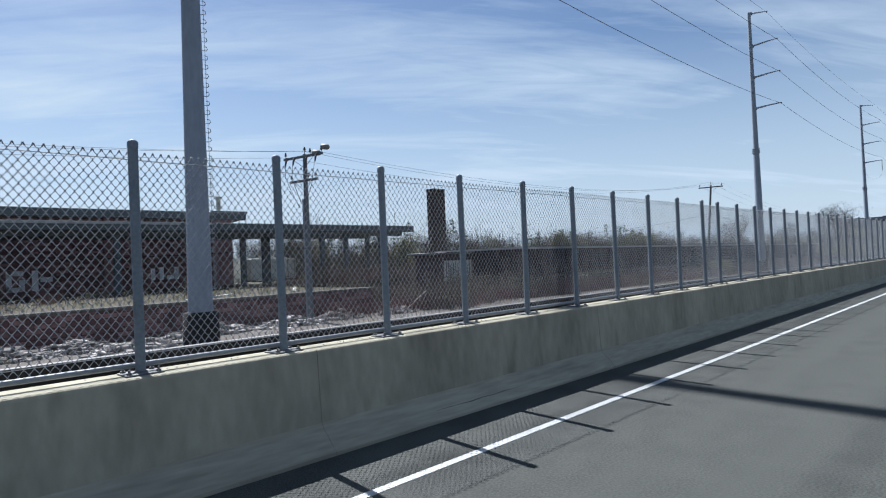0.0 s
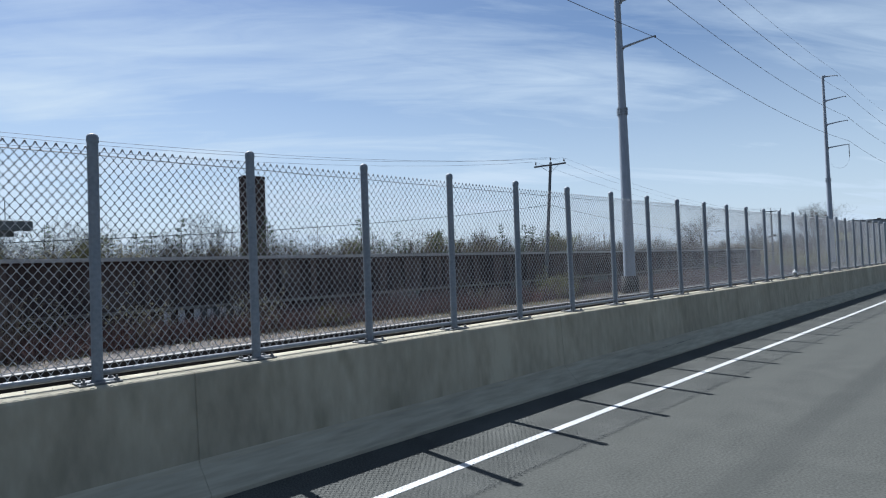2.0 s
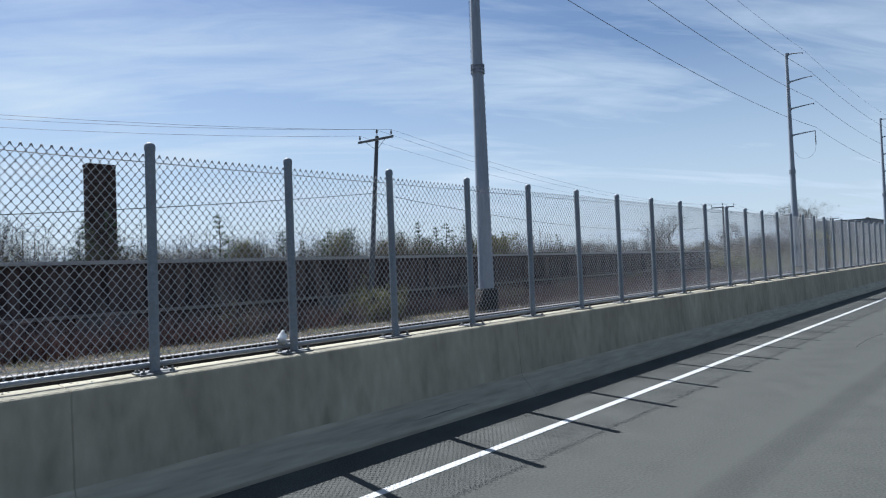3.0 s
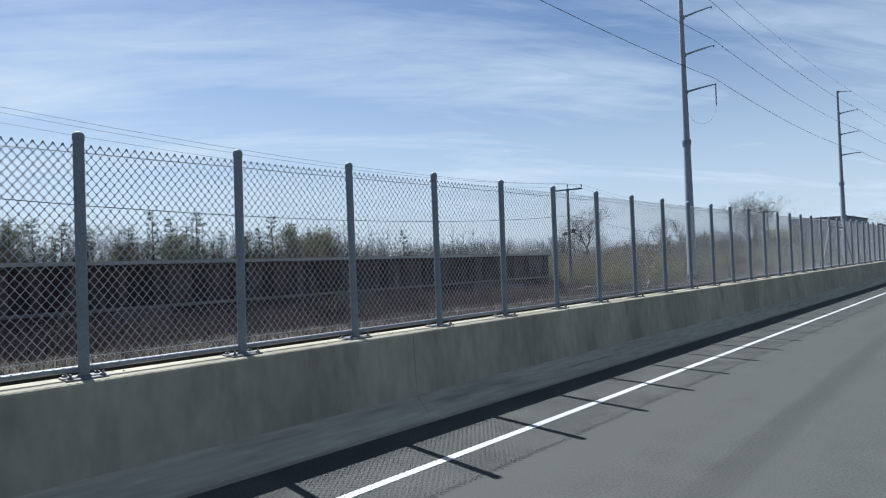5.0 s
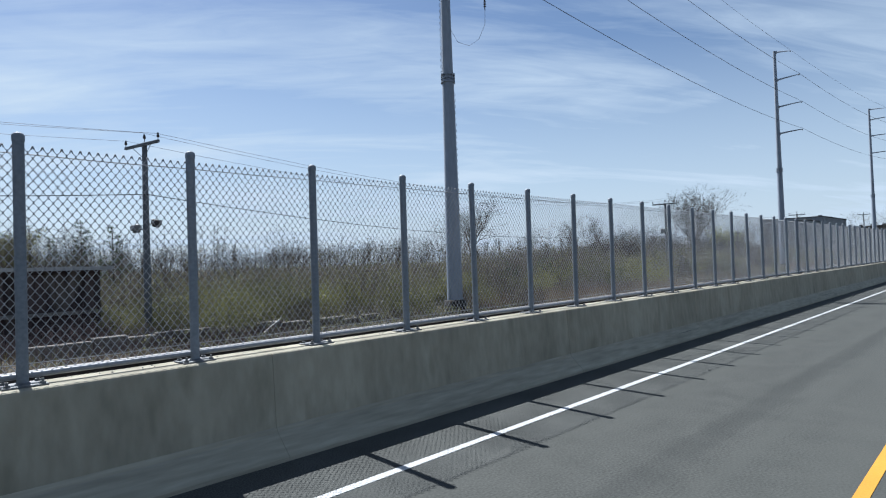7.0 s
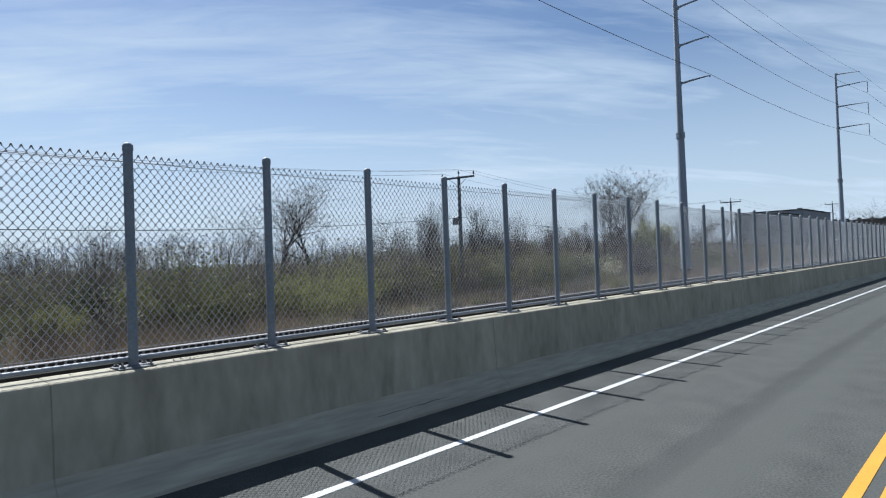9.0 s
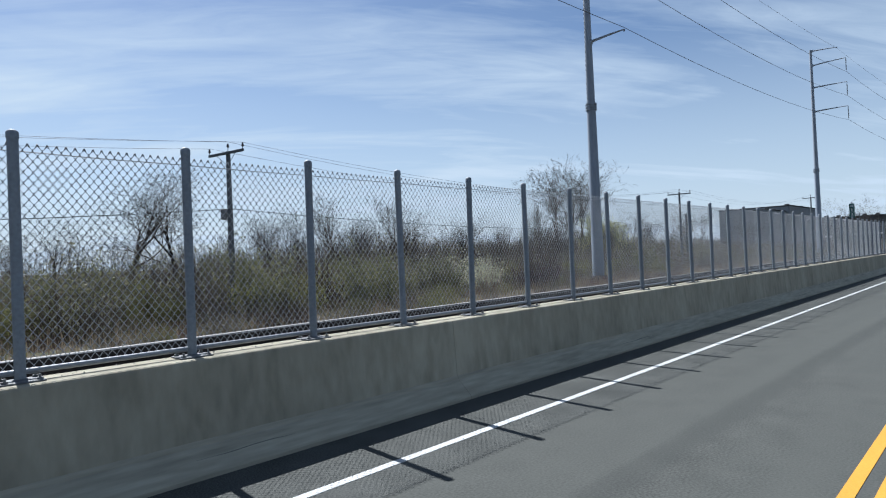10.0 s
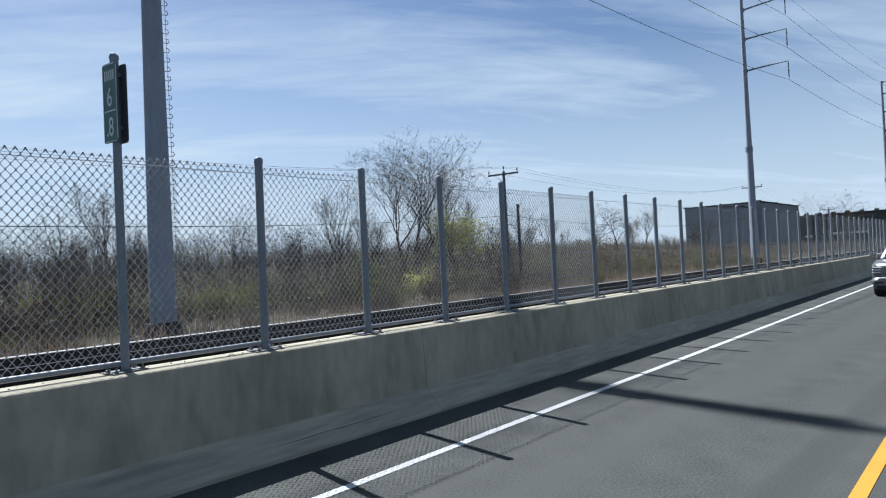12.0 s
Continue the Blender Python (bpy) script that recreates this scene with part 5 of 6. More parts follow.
# remains of a low wall past the end of the shed
low_wall = thing("low_wall", "crumbling low dark stone wall overgrown past the shed", "wall")
wrng = random.Random(17)
wx = 104.6
while wx < 121:
    ln, hz = wrng.uniform(0.9, 1.5), -0.60 - 0.16 * wrng.random() - 0.03 * max(0.0, wx - 112)
    part("block", Shape().bevel_box(wx + 0.01, wx + ln - 0.01, 26.5 + 0.05 * wrng.random(), 27.0, -1.6, hz, 0.03), M_SLAB, low_wall)
    wx += ln
solid("leaning_stick", Shape().tube([(112.45, 23.95, -1.2), (113.35, 24.3, -0.74), (114.15, 24.6, -0.38)], [0.024, 0.022, 0.018], 6), M_PALE_WALL, "bleached stick leaning in dry weeds", "stick", smooth=True)
# loose stones and rubble in the yard
prng = random.Random(72)
for cx, cy, r0 in ((-25.0, 29.4, 2.3), (-20.5, 27.2, 2.2), (-16.4, 29.6, 2.6), (-22.5, 29.6, 2.0), (-12.4, 28.8, 2.2), (-8.6, 29.8, 1.9), (-4.5, 29.4, 1.6)):
    s = Shape()
    for i in range(260):
        a, d = prng.uniform(0, 2 * math.pi), r0 * math.sqrt(prng.random())
        r = prng.uniform(0.05, 0.20)
        c = Vector((cx + math.cos(a) * d, cy + math.sin(a) * d * 0.6, 0))
        c.z = plant_z(c.x, c.y) + 0.62 * (1 - d / r0) * prng.uniform(0.6, 1.0)
        m = Matrix.Translation(c) @ Matrix.Rotation(prng.uniform(0, 3), 4, "Z") @ Matrix.Rotation(prng.uniform(-0.6, 0.6), 4, "X")
        s.bevel_box(-r, r, -r * prng.uniform(0.4, 0.9), r * 0.6, -r * 0.4, r * prng.uniform(0.2, 0.5), r * 0.12, m)
    solid("rubble", s, M_GRAVEL, "low heap of broken concrete and stone on the yard", "rubble", kind="stuff")
rng = random.Random(71)
s = Shape()
for i in range(7000):
    x, y = rng.uniform(-34, 24) if i % 3 else rng.uniform(20, 112), rng.uniform(20.5, 31.5) if i % 3 else rng.uniform(20.5, 27.5)
    r = rng.uniform(0.025, 0.10) * (1.7 if rng.random() < 0.06 else 1)
    c = Vector((x, y, plant_z(x, y)))
    p = [c + Vector((math.cos(k * math.pi / 2 + x) * r * rng.uniform(0.7, 1.3), math.sin(k * math.pi / 2 + x) * r * rng.uniform(0.7, 1.3), 0)) for k in range(4)]
    up, down = c + Vector((rng.uniform(-r, r) * 0.3, 0, r * rng.uniform(0.5, 0.9))), c - Vector((0, 0, r * 0.6))
    for k in range(4):
        s.tri(p[k], p[(k + 1) % 4], up)
        s.tri(p[(k + 1) % 4], p[k], down)
solid("rubble", s, M_GRAVEL, "pale stones and broken concrete strewn over the yard", "rubble", kind="stuff")
for i, (x, y, ln, turn) in enumerate(((-14.5, 34.0, 3.4, 20), (-11.0, 30.0, 2.6, -35), (-7.5, 36.5, 3.0, 60), (3.0, 33.0, 2.8, 10), (1.0, 38.0, 3.6, -15), (-17.0, 39.0, 2.4, 75))):
    z = plant_z(x, y) + 0.06
    solid("fallen_plank", Shape().bevel_box(-ln / 2, ln / 2, -0.11, 0.11, -0.03, 0.03, 0.008), M_PALE_WALL, "bleached plank lying on rubble", "plank", at=pose(x, y, z, random.uniform(-6, 6), random.uniform(-4, 4), turn), group="planks in the yard")
bag = solid("plastic_bag", Shape().tube([(0, 0, 0), (0.02, 0, 0.05), (0.03, 0.02, 0.2), (0, 0.02, 0.33), (0.04, 0, 0.36)], [0.10, 0.17, 0.16, 0.09, 0.03], 9), M_PLASTIC, "crumpled white plastic bag lying in grass", "litter", at=(127.0, 26.2, plant_z(127.0, 26.2)), smooth=True)

solid("plastic_bag", Shape().tube([(0, 0, 0), (0.008, 0, 0.015), (-0.006, 0.004, 0.06), (0.014, 0.006, 0.10), (0.004, 0, 0.125), (0.018, 0, 0.15)], [0.045, 0.066, 0.060, 0.048, 0.024, 0.014], 7), M_PLASTIC, "small white plastic bag caught on the bottom fence rail", "litter", at=(29.06, 5.935, 1.19), smooth=True)

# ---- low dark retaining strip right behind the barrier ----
strip = thing("retaining_strip", "low dark retaining edge with a paler top", "retaining wall", kind="structure")
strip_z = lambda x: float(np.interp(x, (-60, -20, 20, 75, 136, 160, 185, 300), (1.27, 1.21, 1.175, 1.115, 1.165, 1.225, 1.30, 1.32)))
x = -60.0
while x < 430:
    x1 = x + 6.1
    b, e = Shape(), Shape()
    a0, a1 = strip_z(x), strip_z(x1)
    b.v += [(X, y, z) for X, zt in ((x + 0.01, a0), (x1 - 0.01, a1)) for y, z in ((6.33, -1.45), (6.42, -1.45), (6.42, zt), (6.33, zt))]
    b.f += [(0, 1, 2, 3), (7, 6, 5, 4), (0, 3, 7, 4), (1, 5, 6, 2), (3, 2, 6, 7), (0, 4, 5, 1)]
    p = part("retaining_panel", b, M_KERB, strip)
    # thin cap in a paler colour than the dark panel below it
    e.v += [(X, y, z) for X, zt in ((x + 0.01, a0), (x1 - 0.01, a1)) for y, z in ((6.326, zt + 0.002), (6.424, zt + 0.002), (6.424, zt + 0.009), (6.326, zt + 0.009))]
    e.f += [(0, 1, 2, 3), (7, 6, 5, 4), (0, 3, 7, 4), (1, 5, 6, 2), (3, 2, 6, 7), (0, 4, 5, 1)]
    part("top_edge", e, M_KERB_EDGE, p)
    x = x1

# ---- concrete barrier in panels ----
barrier = thing("barrier_wall", "grey precast concrete road barrier with a flared foot and streaked face", "barrier", kind="structure")
PROFILE = [(5.395, -0.3), (5.395, 0.035), (5.407, 0.05), (5.620, 0.25), (5.648, 0.30), (5.692, 1.050), (5.699, 1.075), (5.716, BARRIER_TOP), (6.12, BARRIER_TOP), (6.15, 1.065), (6.15, -1.5), (5.5, -1.5)]
PANEL = 4 * BAY
panel_mesh = Shape()
n_out = len(PROFILE)
cuts = [0.002, 0.009, PANEL / 2, PANEL - 0.009, PANEL - 0.002]
for i, cx in enumerate(cuts):
    shrink = 0.005 if i in (0, len(cuts) - 1) else 0.0
    for y, z in PROFILE:
        panel_mesh.v.append((cx, y + shrink * (1 if y < 5.8 else -1), z - (shrink if z > 1.0 else 0)))
for i in range(len(cuts) - 1):
    for k in range(n_out):
        a = i * n_out
        panel_mesh.f.append((a + k, a + (k + 1) % n_out, a + n_out + (k + 1) % n_out, a + n_out + k))
panel_mesh.f += [tuple(range(n_out - 1, -1, -1)), tuple((len(cuts) - 1) * n_out + k for k in range(n_out))]
foot_faces = [i for i in range((len(cuts) - 1) * n_out) if i % n_out in (0, 1, 2, 3)]
panel_mesh = panel_mesh.mesh("panel", M_CONCRETE)
panel_mesh.materials.append(M_FOOT)
for i in foot_faces:
    panel_mesh.polygons[i].material_index = 1
x = 2.5 * BAY - 9 * PANEL
while x < 620:
    part("panel", panel_mesh, M_CONCRETE, barrier, at=(x, 0, 0))
    x += PANEL
part("joint_filler", Shape().sweep([(y + 0.008 if y < 5.8 else y - 0.008, z - (0.008 if z > 1 else 0)) for y, z in PROFILE], 2.5 * BAY - 9 * PANEL, 620), M_CONCRETE, barrier, "recessed joint filler")

# grey scrape marks along the flared foot
srng = random.Random(97)
for x0, ln in ((-24.0, 1.8), (-9.4, 1.7), (-3.0, 0.9), (6.5, 2.2), (18.4, 1.9), (30.5, 1.1), (44.0, 2.4), (57.2, 1.3), (71.0, 2.1), (83.5, 2.6), (92.0, 1.2), (113.0, 1.6), (127.5, 2.0), (141.2, 1.4), (157.5, 1.1), (166.0, 1.5), (178.8, 2.3), (194.0, 1.7)):
    s = Shape()
    k0 = srng.uniform(0.25, 0.7)
    n = 8
    for i in range(n + 1):
        k = k0 + 0.05 * srng.random() + 0.03 * i / n
        w = 0.035 * srng.uniform(0.3, 1.0) * math.sin(math.pi * (i + 0.3) / (n + 0.6))
        for q in (k - w, k + w):
            s.v.append((x0 + ln * i / n, 5.407 + 0.213 * q - 0.002, 0.05 + 0.20 * q + 0.0025))
    s.f = [(2 * i, 2 * i + 2, 2 * i + 3, 2 * i + 1) for i in range(n)]
    part("scrape_mark", s, M_SCRAPE, barrier, "dark grey scrape mark")
# grit that has gathered on the barrier top behind the posts
s = Shape()
for i in range(5200):
    x, y, r = srng.uniform(-40, 225), srng.uniform(5.93, 6.11), srng.uniform(0.005, 0.016)
    if noise.noise(Vector((x * 0.15, 3.0, 1.0))) < srng.uniform(-0.35, 0.25):
        continue
    c = Vector((x, y, BARRIER_TOP))
    p = [c + Vector((math.cos(a) * r, math.sin(a) * r, 0)) for a in (0.3 + x, 2.4 + x, 4.5 + x)]
    up = c + Vector((0, 0, r))
    s.tri(p[0], p[1], up).tri(p[1], p[2], up).tri(p[2], p[0], up)
solid("grit", s, M_GRAVEL, "loose grit along the barrier top", "grit", kind="stuff")

# ---- chain-link fence on the barrier ----


def post_x(i):
    """Where a fence post stands; one bay is short."""
    return i * BAY + (0.47 if i <= -10 else 0.0)



fence = thing("chain_link_fence", "galvanised chain-link fence on round steel posts along the barrier top", "fence")
PZ = FENCE_TOP - BARRIER_TOP
post_shape = Shape().tube([(0, 0, 0.012), (0, 0, PZ - 0.06), (0, 0, PZ - 0.055)], [0.0445, 0.0445, 0.0445], 14)
post_shape.tube([(0, 0, PZ - 0.075), (0, 0, PZ - 0.03), (0, 0, PZ - 0.012), (0, 0, PZ)], [0.049, 0.049, 0.040, 0.018], 14)
post_mesh = post_shape.mesh("post", M_STEEL, True)
plate_shape = Shape().bevel_box(-0.165, 0.165, -0.13, 0.13, 0.0, 0.016, 0.004)
for px, py in ((-0.125, -0.09), (0.125, -0.09), (-0.125, 0.09), (0.125, 0.09)):
    plate_shape.tube([(px, py, 0.016), (px, py, 0.034)], 0.024, 6)
    plate_shape.tube([(px, py, 0.034), (px, py, 0.060)], 0.011, 6)
plate_shape.tube([(0, 0, 0.016), (0, 0, 0.030)], [0.062, 0.046], 12)
plate_mesh = plate_shape.mesh("base_plate", M_PLATE)

MESH_W, MESH_H = BAY / 20, 0.096
MESH_TOP, MESH_LOW = 3.125 - BARRIER_TOP, 1.175 - BARRIER_TOP
mesh_shape = Shape()
RUN = (MESH_TOP - MESH_LOW) * MESH_W / MESH_H
for sgn in (1, -1):
    for k in range(-40, 61):
        xa = (k + 0.5) * MESH_W                     # where the wire meets the top
        xb = xa + sgn * RUN                         # where it would meet the bottom
        lo, hi = 0.0, 1.0
        for limit, side in ((0.0, 1), (BAY, -1)):
            fa, fb = side * (xa - limit), side * (xb - limit)
            if fa < 0 and fb < 0:
                lo, hi = 1.0, 0.0
            elif fa < 0:
                lo = max(lo, fa / (fa - fb))
            elif fb < 0:
                hi = min(hi, fa / (fa - fb))
        if hi - lo < 0.004:
            continue
        at = lambda q: (xa + (xb - xa) * q, 0.05 + 0.002 * sgn, MESH_TOP + (MESH_LOW - MESH_TOP) * q)
        mesh_shape.tube([at(lo), at(hi)], WIRE_R, 4, caps=False)
thin = Shape()
thin.v, thin.f = [Vector(v) for v in mesh_shape.v], mesh_shape.f
for i in range(0, len(thin.v), 4):
    mid = (thin.v[i] + thin.v[i + 1] + thin.v[i + 2] + thin.v[i + 3]) / 4
    for j in range(i, i + 4):
        thin.v[j] = tuple(mid.lerp(thin.v[j], 0.16))
thin.f = list(thin.f)
plain_link_mesh = thin.mesh("wire_mesh", M_WIRE, True)
# knots where two wires hook into one another
rows = int((MESH_TOP - MESH_LOW) / (MESH_H / 2))
for j in range(1, rows):
    z = MESH_TOP - j * MESH_H / 2
    for k in range(20):
        xk = (k + (0.5 if j % 2 == 0 else 1.0)) * MESH_W
        o = len(mesh_shape.v)
        mesh_shape.v += [(xk, 0.05, z - 0.019), (xk - 0.0050, 0.05, z), (xk + 0.0050, 0.05, z), (xk, 0.043, z), (xk, 0.05, z + 0.019)]
        mesh_shape.f += [(o, o + 3, o + 1), (o, o + 2, o + 3), (o + 4, o + 1, o + 3), (o + 4, o + 3, o + 2)]
# twisted wire ends along the top
for k in range(20):
    xa = (k + 0.5) * MESH_W
    mesh_shape.tube([(xa - 0.012, 0.05, MESH_TOP - 0.020), (xa - 0.003, 0.05, MESH_TOP + 0.010), (xa + 0.003, 0.05, MESH_TOP + 0.010), (xa + 0.012, 0.05, MESH_TOP - 0.020)], WIRE_R * 1.9, 4)
link_mesh = mesh_shape.mesh("wire_mesh", M_WIRE, True)
rail_mesh = Shape().tube([(0.0, 0.02, 1.168 - BARRIER_TOP), (BAY, 0.02, 1.168 - BARRIER_TOP)], 0.026, 10).mesh("bottom_rail", M_RAIL, True)
for i in range(FIRST, LAST):
    x = post_x(i)
    if i != 132:                                    # the mile marker's own post stands there
        p = part("post", post_mesh, M_STEEL, fence, at=pose(x, FENCE_Y, BARRIER_TOP, random.uniform(-0.3, 0.3), random.uniform(-0.3, 0.3), random.uniform(0, 90)))
        q = part("base_plate", plate_mesh, M_PLATE, p)
        q.matrix_basis = p.matrix_basis.to_3x3().to_4x4().inverted()
    bay_at = Matrix.Translation((x, FENCE_Y, BARRIER_TOP)) @ Matrix.Diagonal(((post_x(i + 1) - x) / BAY, 1, 1, 1))
    part("wire_mesh", link_mesh if i < 138 else plain_link_mesh, M_WIRE, fence, at=bay_at)
    part("bottom_rail", rail_mesh, M_RAIL, fence, at=bay_at)
for z, r in ((3.062, 0.0046), (1.262, 0.0035)):
    pts = []
    for i in range(FIRST, LAST + 1):
        pts += [(i * BAY, FENCE_Y + 0.044, z), ((i + 0.5) * BAY, FENCE_Y + 0.044, z - 0.006)]
    part("tension_wire", Shape().tube(pts, r, 4), M_WIRE, fence)
# braced bay with a cross rail
part("brace_rail", Shape().tube([(63 * BAY, FENCE_Y, 2.84), (64 * BAY, FENCE_Y, 2.85), (65 * BAY, FENCE_Y, 2.84)], 0.022, 8), M_STEEL, fence, "horizontal brace pipe")
part("brace", Shape().tube([(63 * BAY, FENCE_Y, 2.83), (61.98 * BAY, FENCE_Y + 0.01, 1.2)], 0.020, 8), M_STEEL, fence, "sloping brace pipe")
part("brace", Shape().tube([(65 * BAY, FENCE_Y, 2.83), (66.05 * BAY, FENCE_Y + 0.01, 1.2)], 0.020, 8), M_STEEL, fence, "sloping brace pipe")
part("stretcher_bar", Shape().tube([(64 * BAY + 0.085, FENCE_Y + 0.05, 1.2), (64 * BAY + 0.085, FENCE_Y + 0.05, 3.10)], 0.010, 6), M_STEEL, fence, "thin vertical stretcher bar")
for z in (1.5, 2.0, 2.5, 2.95):
    part("clamp", Shape().tube([(64 * BAY, FENCE_Y, z - 0.015), (64 * BAY, FENCE_Y, z + 0.015)], 0.052, 12), M_STEEL, fence)

# ---- mile marker on an extended post ----
marker = thing("mile_marker", "narrow green mile marker sign with white numerals on a steel post", "road sign", at=(132 * BAY + 0.02, FENCE_Y, BARRIER_TOP), turn=12)
marker.matrix_basis = marker.matrix_basis @ Matrix.Diagonal((1, 0.8, 1, 1))
part("post", Shape().tube([(0, 0, 0.012), (0, 0, 2.97)], 0.040, 12).tube([(0, 0, 2.955), (0, 0, 2.99), (0, 0, 3.005)], [0.046, 0.042, 0.02], 12), M_STEEL, marker, "", True)
part("base_plate", plate_mesh, M_PLATE, marker)


def sign_plate(x, sgn):
    s = Shape()
    w, z0, z1, r = 0.15, 2.15, 2.90, 0.035
    ring = []
    for cx, cz, a0 in ((w - r, z1 - r, 0), (-w + r, z1 - r, 90), (-w + r, z0 + r, 180), (w - r, z0 + r, 270)):
        for k in range(4):
            a = radians(a0 + k * 30)
            ring.append((cx + r * math.cos(a), cz + r * math.sin(a)))
    n = len(ring)
    s.v += [(x, y, z) for y, z in ring] + [(x + 0.004, y, z) for y, z in ring]
    s.f += [(i, (i + 1) % n, n + (i + 1) % n, n + i) for i in range(n)] + [tuple(range(n)), tuple(range(2 * n - 1, n - 1, -1))]
    return s


front = part("sign_panel", sign_plate(-0.050, -1), M_SIGN_GREEN, marker, "green reflective sign panel")
part("back_panel", sign_plate(0.044, 1), M_SIGN_BACK, marker, "dark back panel facing away")
rim = Shape()
for y0, y1, z0, z1 in ((-0.143, -0.135, 2.18, 2.87), (0.135, 0.143, 2.18, 2.87), (-0.12, 0.12, 2.885, 2.892), (-0.12, 0.12, 2.158, 2.165)):
    rim.box(-0.054, -0.0505, y0, y1, z0, z1)
part("border", rim, M_SIGN_WHITE, front, "thin white border")
bars = Shape()
for i, y in enumerate((0.085, 0.042, 0.0, -0.042, -0.085)):
    bars.box(-0.054, -0.0505, y - 0.010, y + 0.010, 2.735, 2.83)
part("word_bar", bars, M_SIGN_WHITE, front, "row of white bars for a short word")
part("divider", Shape().box(-0.054, -0.0505, -0.115, 0.115, 2.442, 2.454), M_SIGN_WHITE, front, "thin white divider line")
for text, z, y in (("6", 2.495, 0.060), (".8", 2.215, 0.090)):
    cu = bpy.data.curves.new("numeral", "FONT")
    cu.body, cu.size, cu.extrude = text, 0.25, 0.0015
    tmp = bpy.data.objects.new("numeral", cu)
    me = bpy.data.meshes.new_from_object(tmp)
    bpy.data.objects.remove(tmp)
    me.materials.clear()
    me.materials.append(M_SIGN_WHITE)
    part("numeral", me, M_SIGN_WHITE, front, "white numeral", at=pose(-0.0525, y, z, 90, 0, -90) @ Matrix.Diagonal((0.85, 1, 1, 1)))
for z in (2.3, 2.8):
    part("sign_clamp", Shape().bevel_box(-0.046, 0.044, -0.05, 0.05, z - 0.02, z + 0.02, 0.006), M_STEEL, marker)

# ---- oncoming pickup ----
truck = thing("pickup_truck", "silver pickup truck with dark trim standing in the far lane", "pickup truck", at=(215.2, 2.42, 0.0))


def hull(sections):
    """A body skinned over cross sections along x: each is x and a half outline of (y, z)."""
    s = Shape()
    n = 0
    for x, half in sections:
        ring = [(-y, z) for y, z in half] + [(y, z) for y, z in reversed(half)]
        n = len(ring)
        s.v += [(x, y, z) for y, z in ring]
    for i in range(len(sections) - 1):
        for k in range(n):
            a = i * n
            s.f.append((a + k, a + (k + 1) % n, a + n + (k + 1) % n, a + n + k))
    s.f += [tuple(range(n - 1, -1, -1)), tuple((len(sections) - 1) * n + k for k in range(n))]
    return s


low_half = lambda w, z0, z1: [(w * 0.93, z0), (w, z0 + 0.12), (w, (z0 + z1) / 2), (w * 0.98, z1 - 0.10), (w * 0.90, z1)]
body = part("body", hull([(0.02, low_half(0.66, 0.58, 1.06)), (0.08, low_half(0.80, 0.54, 1.12)), (0.22, low_half(0.92, 0.50, 1.18)), (0.5, low_half(0.985, 0.48, 1.21)), (0.9, low_half(1.0, 0.48, 1.24)), (1.75, low_half(1.0, 0.46, 1.28)), (3.9, low_half(1.0, 0.46, 1.22)), (5.7, low_half(0.98, 0.5, 1.22)), (5.82, low_half(0.94, 0.55, 1.18))]), M_CAR, truck, "silver painted body", True)
cab_half = lambda w, z0, z1, wt: [(w, z0), (w * 0.98, z0 + 0.1), (wt * 1.05, z1 - 0.12), (wt, z1 - 0.04), (wt * 0.85, z1)]
cab = part("cab", hull([(1.55, cab_half(0.93, 1.20, 1.28, 0.90)), (2.35, cab_half(0.95, 1.20, 1.84, 0.74)), (2.7, cab_half(0.95, 1.20, 1.88, 0.74)), (3.6, cab_half(0.95, 1.20, 1.86, 0.74)), (3.95, cab_half(0.94, 1.20, 1.40, 0.86))]), M_CAR, truck, "", True)
part("windshield", Shape().quad((1.60, -0.78, 1.33), (1.60, 0.78, 1.33), (2.27, 0.66, 1.80), (2.27, -0.66, 1.80)), M_GLASS, cab, "dark windshield")
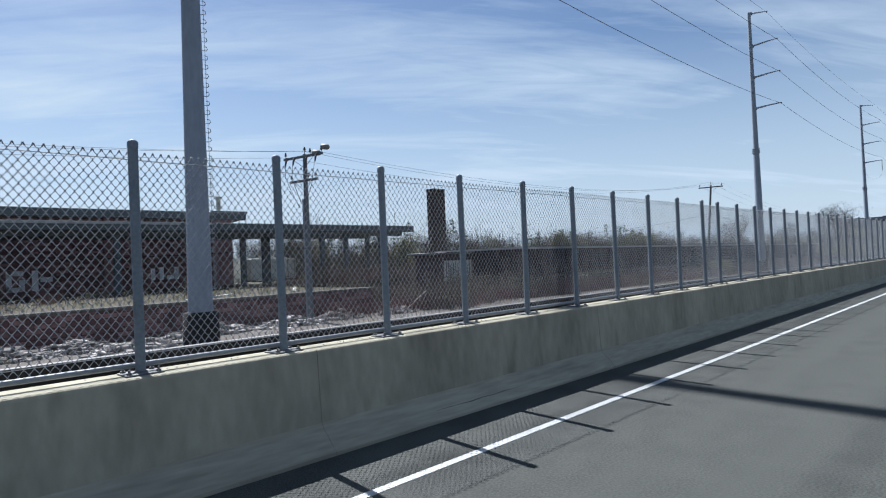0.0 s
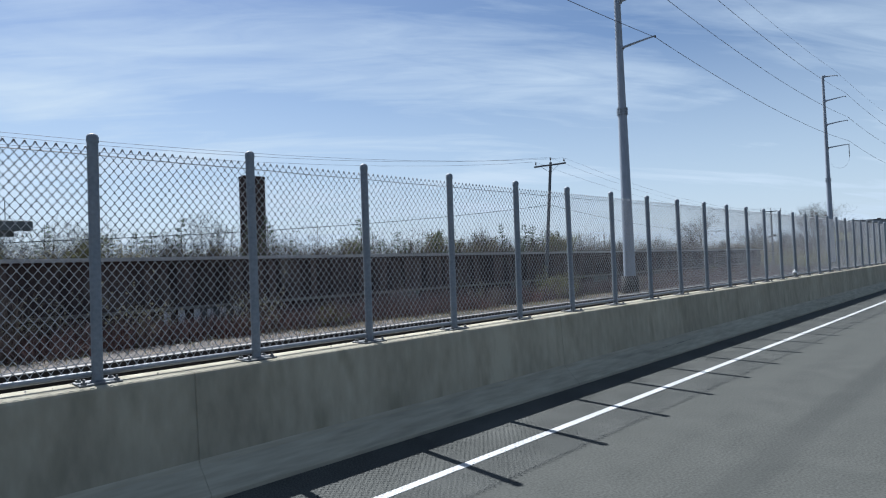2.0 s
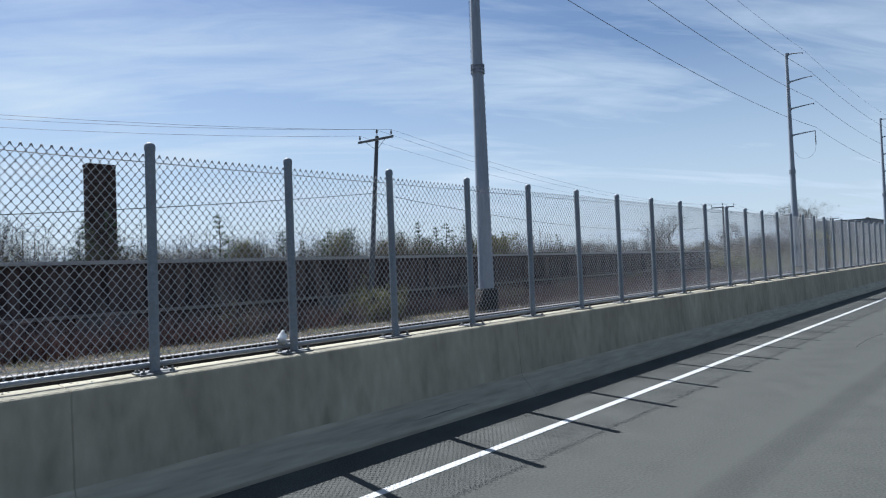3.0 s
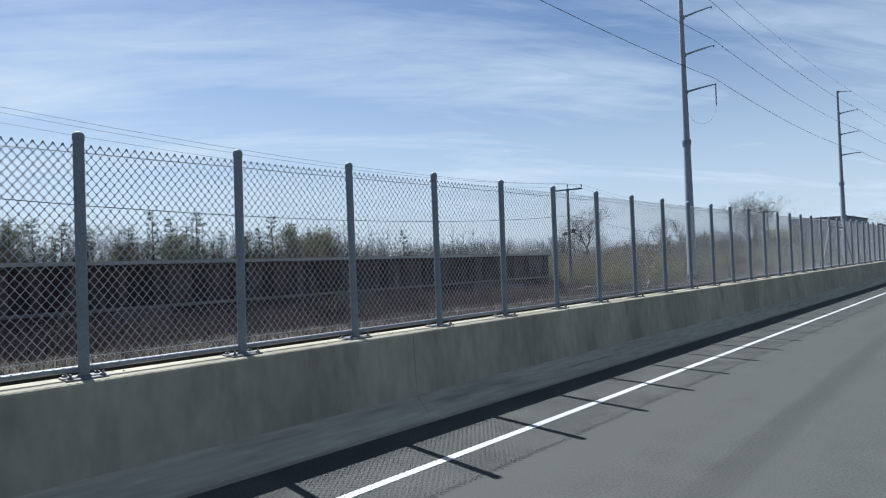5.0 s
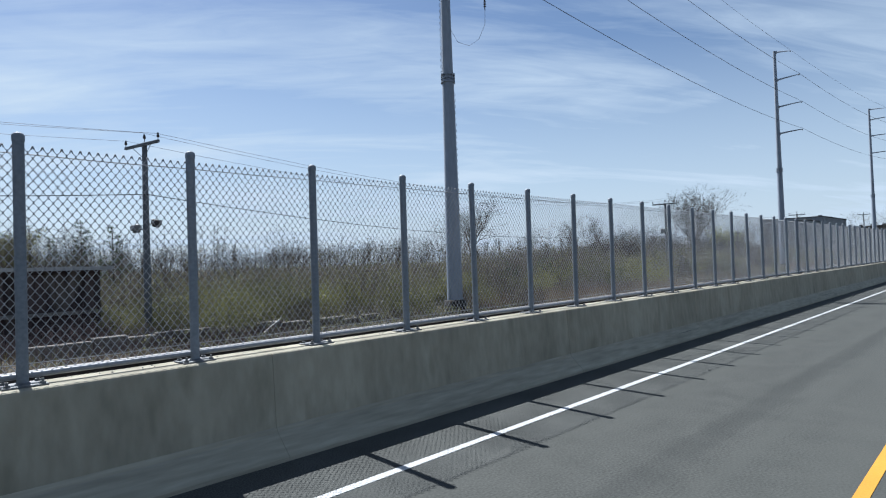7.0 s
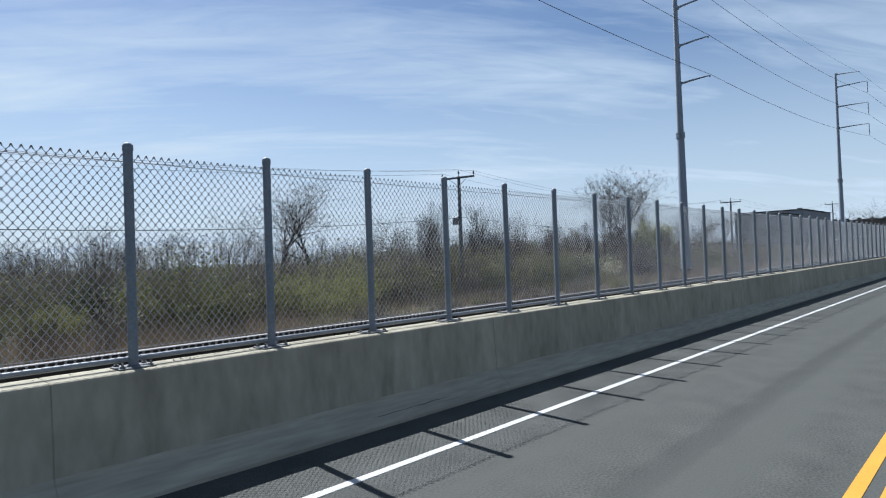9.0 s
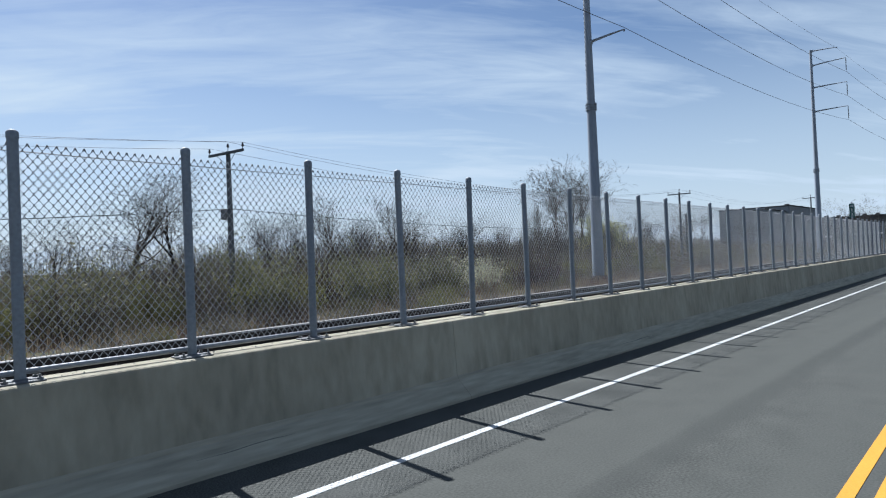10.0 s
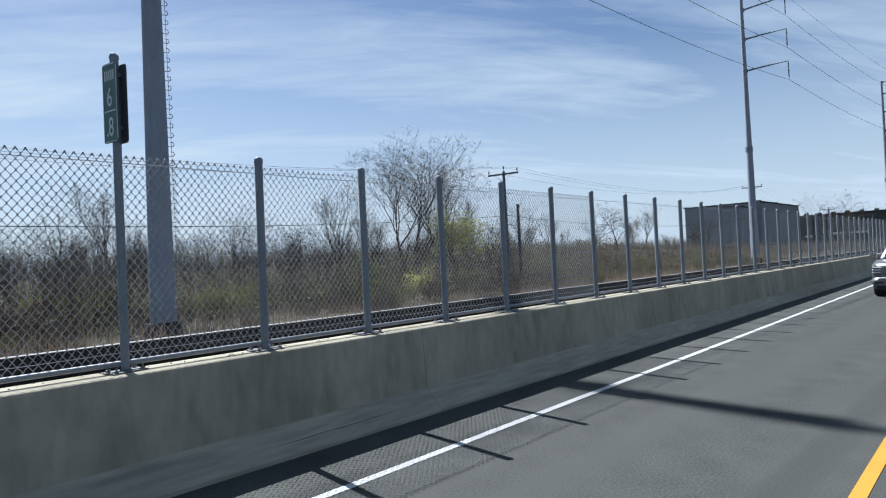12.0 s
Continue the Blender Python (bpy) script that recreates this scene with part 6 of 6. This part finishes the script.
for sy in (-1, 1):
    part("side_window", Shape().quad((2.2, sy * 0.953, 1.36), (3.5, sy * 0.953, 1.36), (3.4, sy * 0.80, 1.74), (2.5, sy * 0.80, 1.74)), M_GLASS, cab)
    mir = part("mirror", Shape().bevel_box(1.95, 2.12, sy * 1.12 - 0.11, sy * 1.12 + 0.11, 1.28, 1.50, 0.03), M_CAR, truck, "side mirror")
    part("mirror_cap", Shape().bevel_box(1.925, 1.96, sy * 1.12 - 0.10, sy * 1.12 + 0.10, 1.30, 1.48, 0.015), M_CHROME, mir)
    lamp = part("headlight", Shape().bevel_box(0.05, 0.34, sy * 0.73 - 0.20, sy * 0.73 + 0.20, 0.83, 1.07, 0.04), M_CAR_DARK, truck, "stacked headlight in a dark housing")
    for z in (0.87, 0.95, 1.03):
        part("light_strip", Shape().bevel_box(0.03, 0.3, sy * 0.73 - 0.18, sy * 0.73 + 0.18, z - 0.022, z + 0.022, 0.012), M_LAMP_GLASS, lamp, "clear light strip")
    part("air_intake", Shape().bevel_box(-0.115, -0.05, sy * 0.72 - 0.14, sy * 0.72 + 0.14, 0.50, 0.60, 0.02), M_CAR_DARK, truck, "dark air intake")
    for wx in (1.0, 4.65):
        w = part("wheel", Shape().tube([(wx, sy * 0.98, 0.40), (wx, sy * 0.93, 0.40), (wx, sy * 0.75, 0.40), (wx, sy * 0.70, 0.40)], [0.36, 0.40, 0.40, 0.36], 24), M_RUBBER, truck, "", True)
        part("rim", Shape().tube([(wx, sy * 0.99, 0.40), (wx, sy * 0.95, 0.40)], [0.20, 0.25], 16), M_CHROME, w)
grille = part("grille", Shape().bevel_box(0.0, 0.12, -0.56, 0.56, 0.74, 1.08, 0.03), M_CAR_DARK, truck, "dark front grille")
for z in (0.82, 0.91, 1.0):
    part("grille_bar", Shape().bevel_box(-0.02, 0.02, -0.53, 0.53, z - 0.018, z + 0.018, 0.006), M_CHROME, grille)
part("bumper", hull([(-0.10, low_half(0.78, 0.44, 0.68)), (-0.04, low_half(0.90, 0.43, 0.70)), (0.12, low_half(0.985, 0.43, 0.70)), (0.4, low_half(1.0, 0.44, 0.69))]), M_CAR, truck, "silver painted bumper", True)
part("air_dam", Shape().bevel_box(-0.02, 0.25, -0.85, 0.85, 0.30, 0.44, 0.03), M_CAR_DARK, truck)
part("plate_blank", Shape().bevel_box(-0.115, -0.10, -0.15, 0.15, 0.50, 0.64, 0.004), M_SIGN_WHITE, truck, "blank number plate")
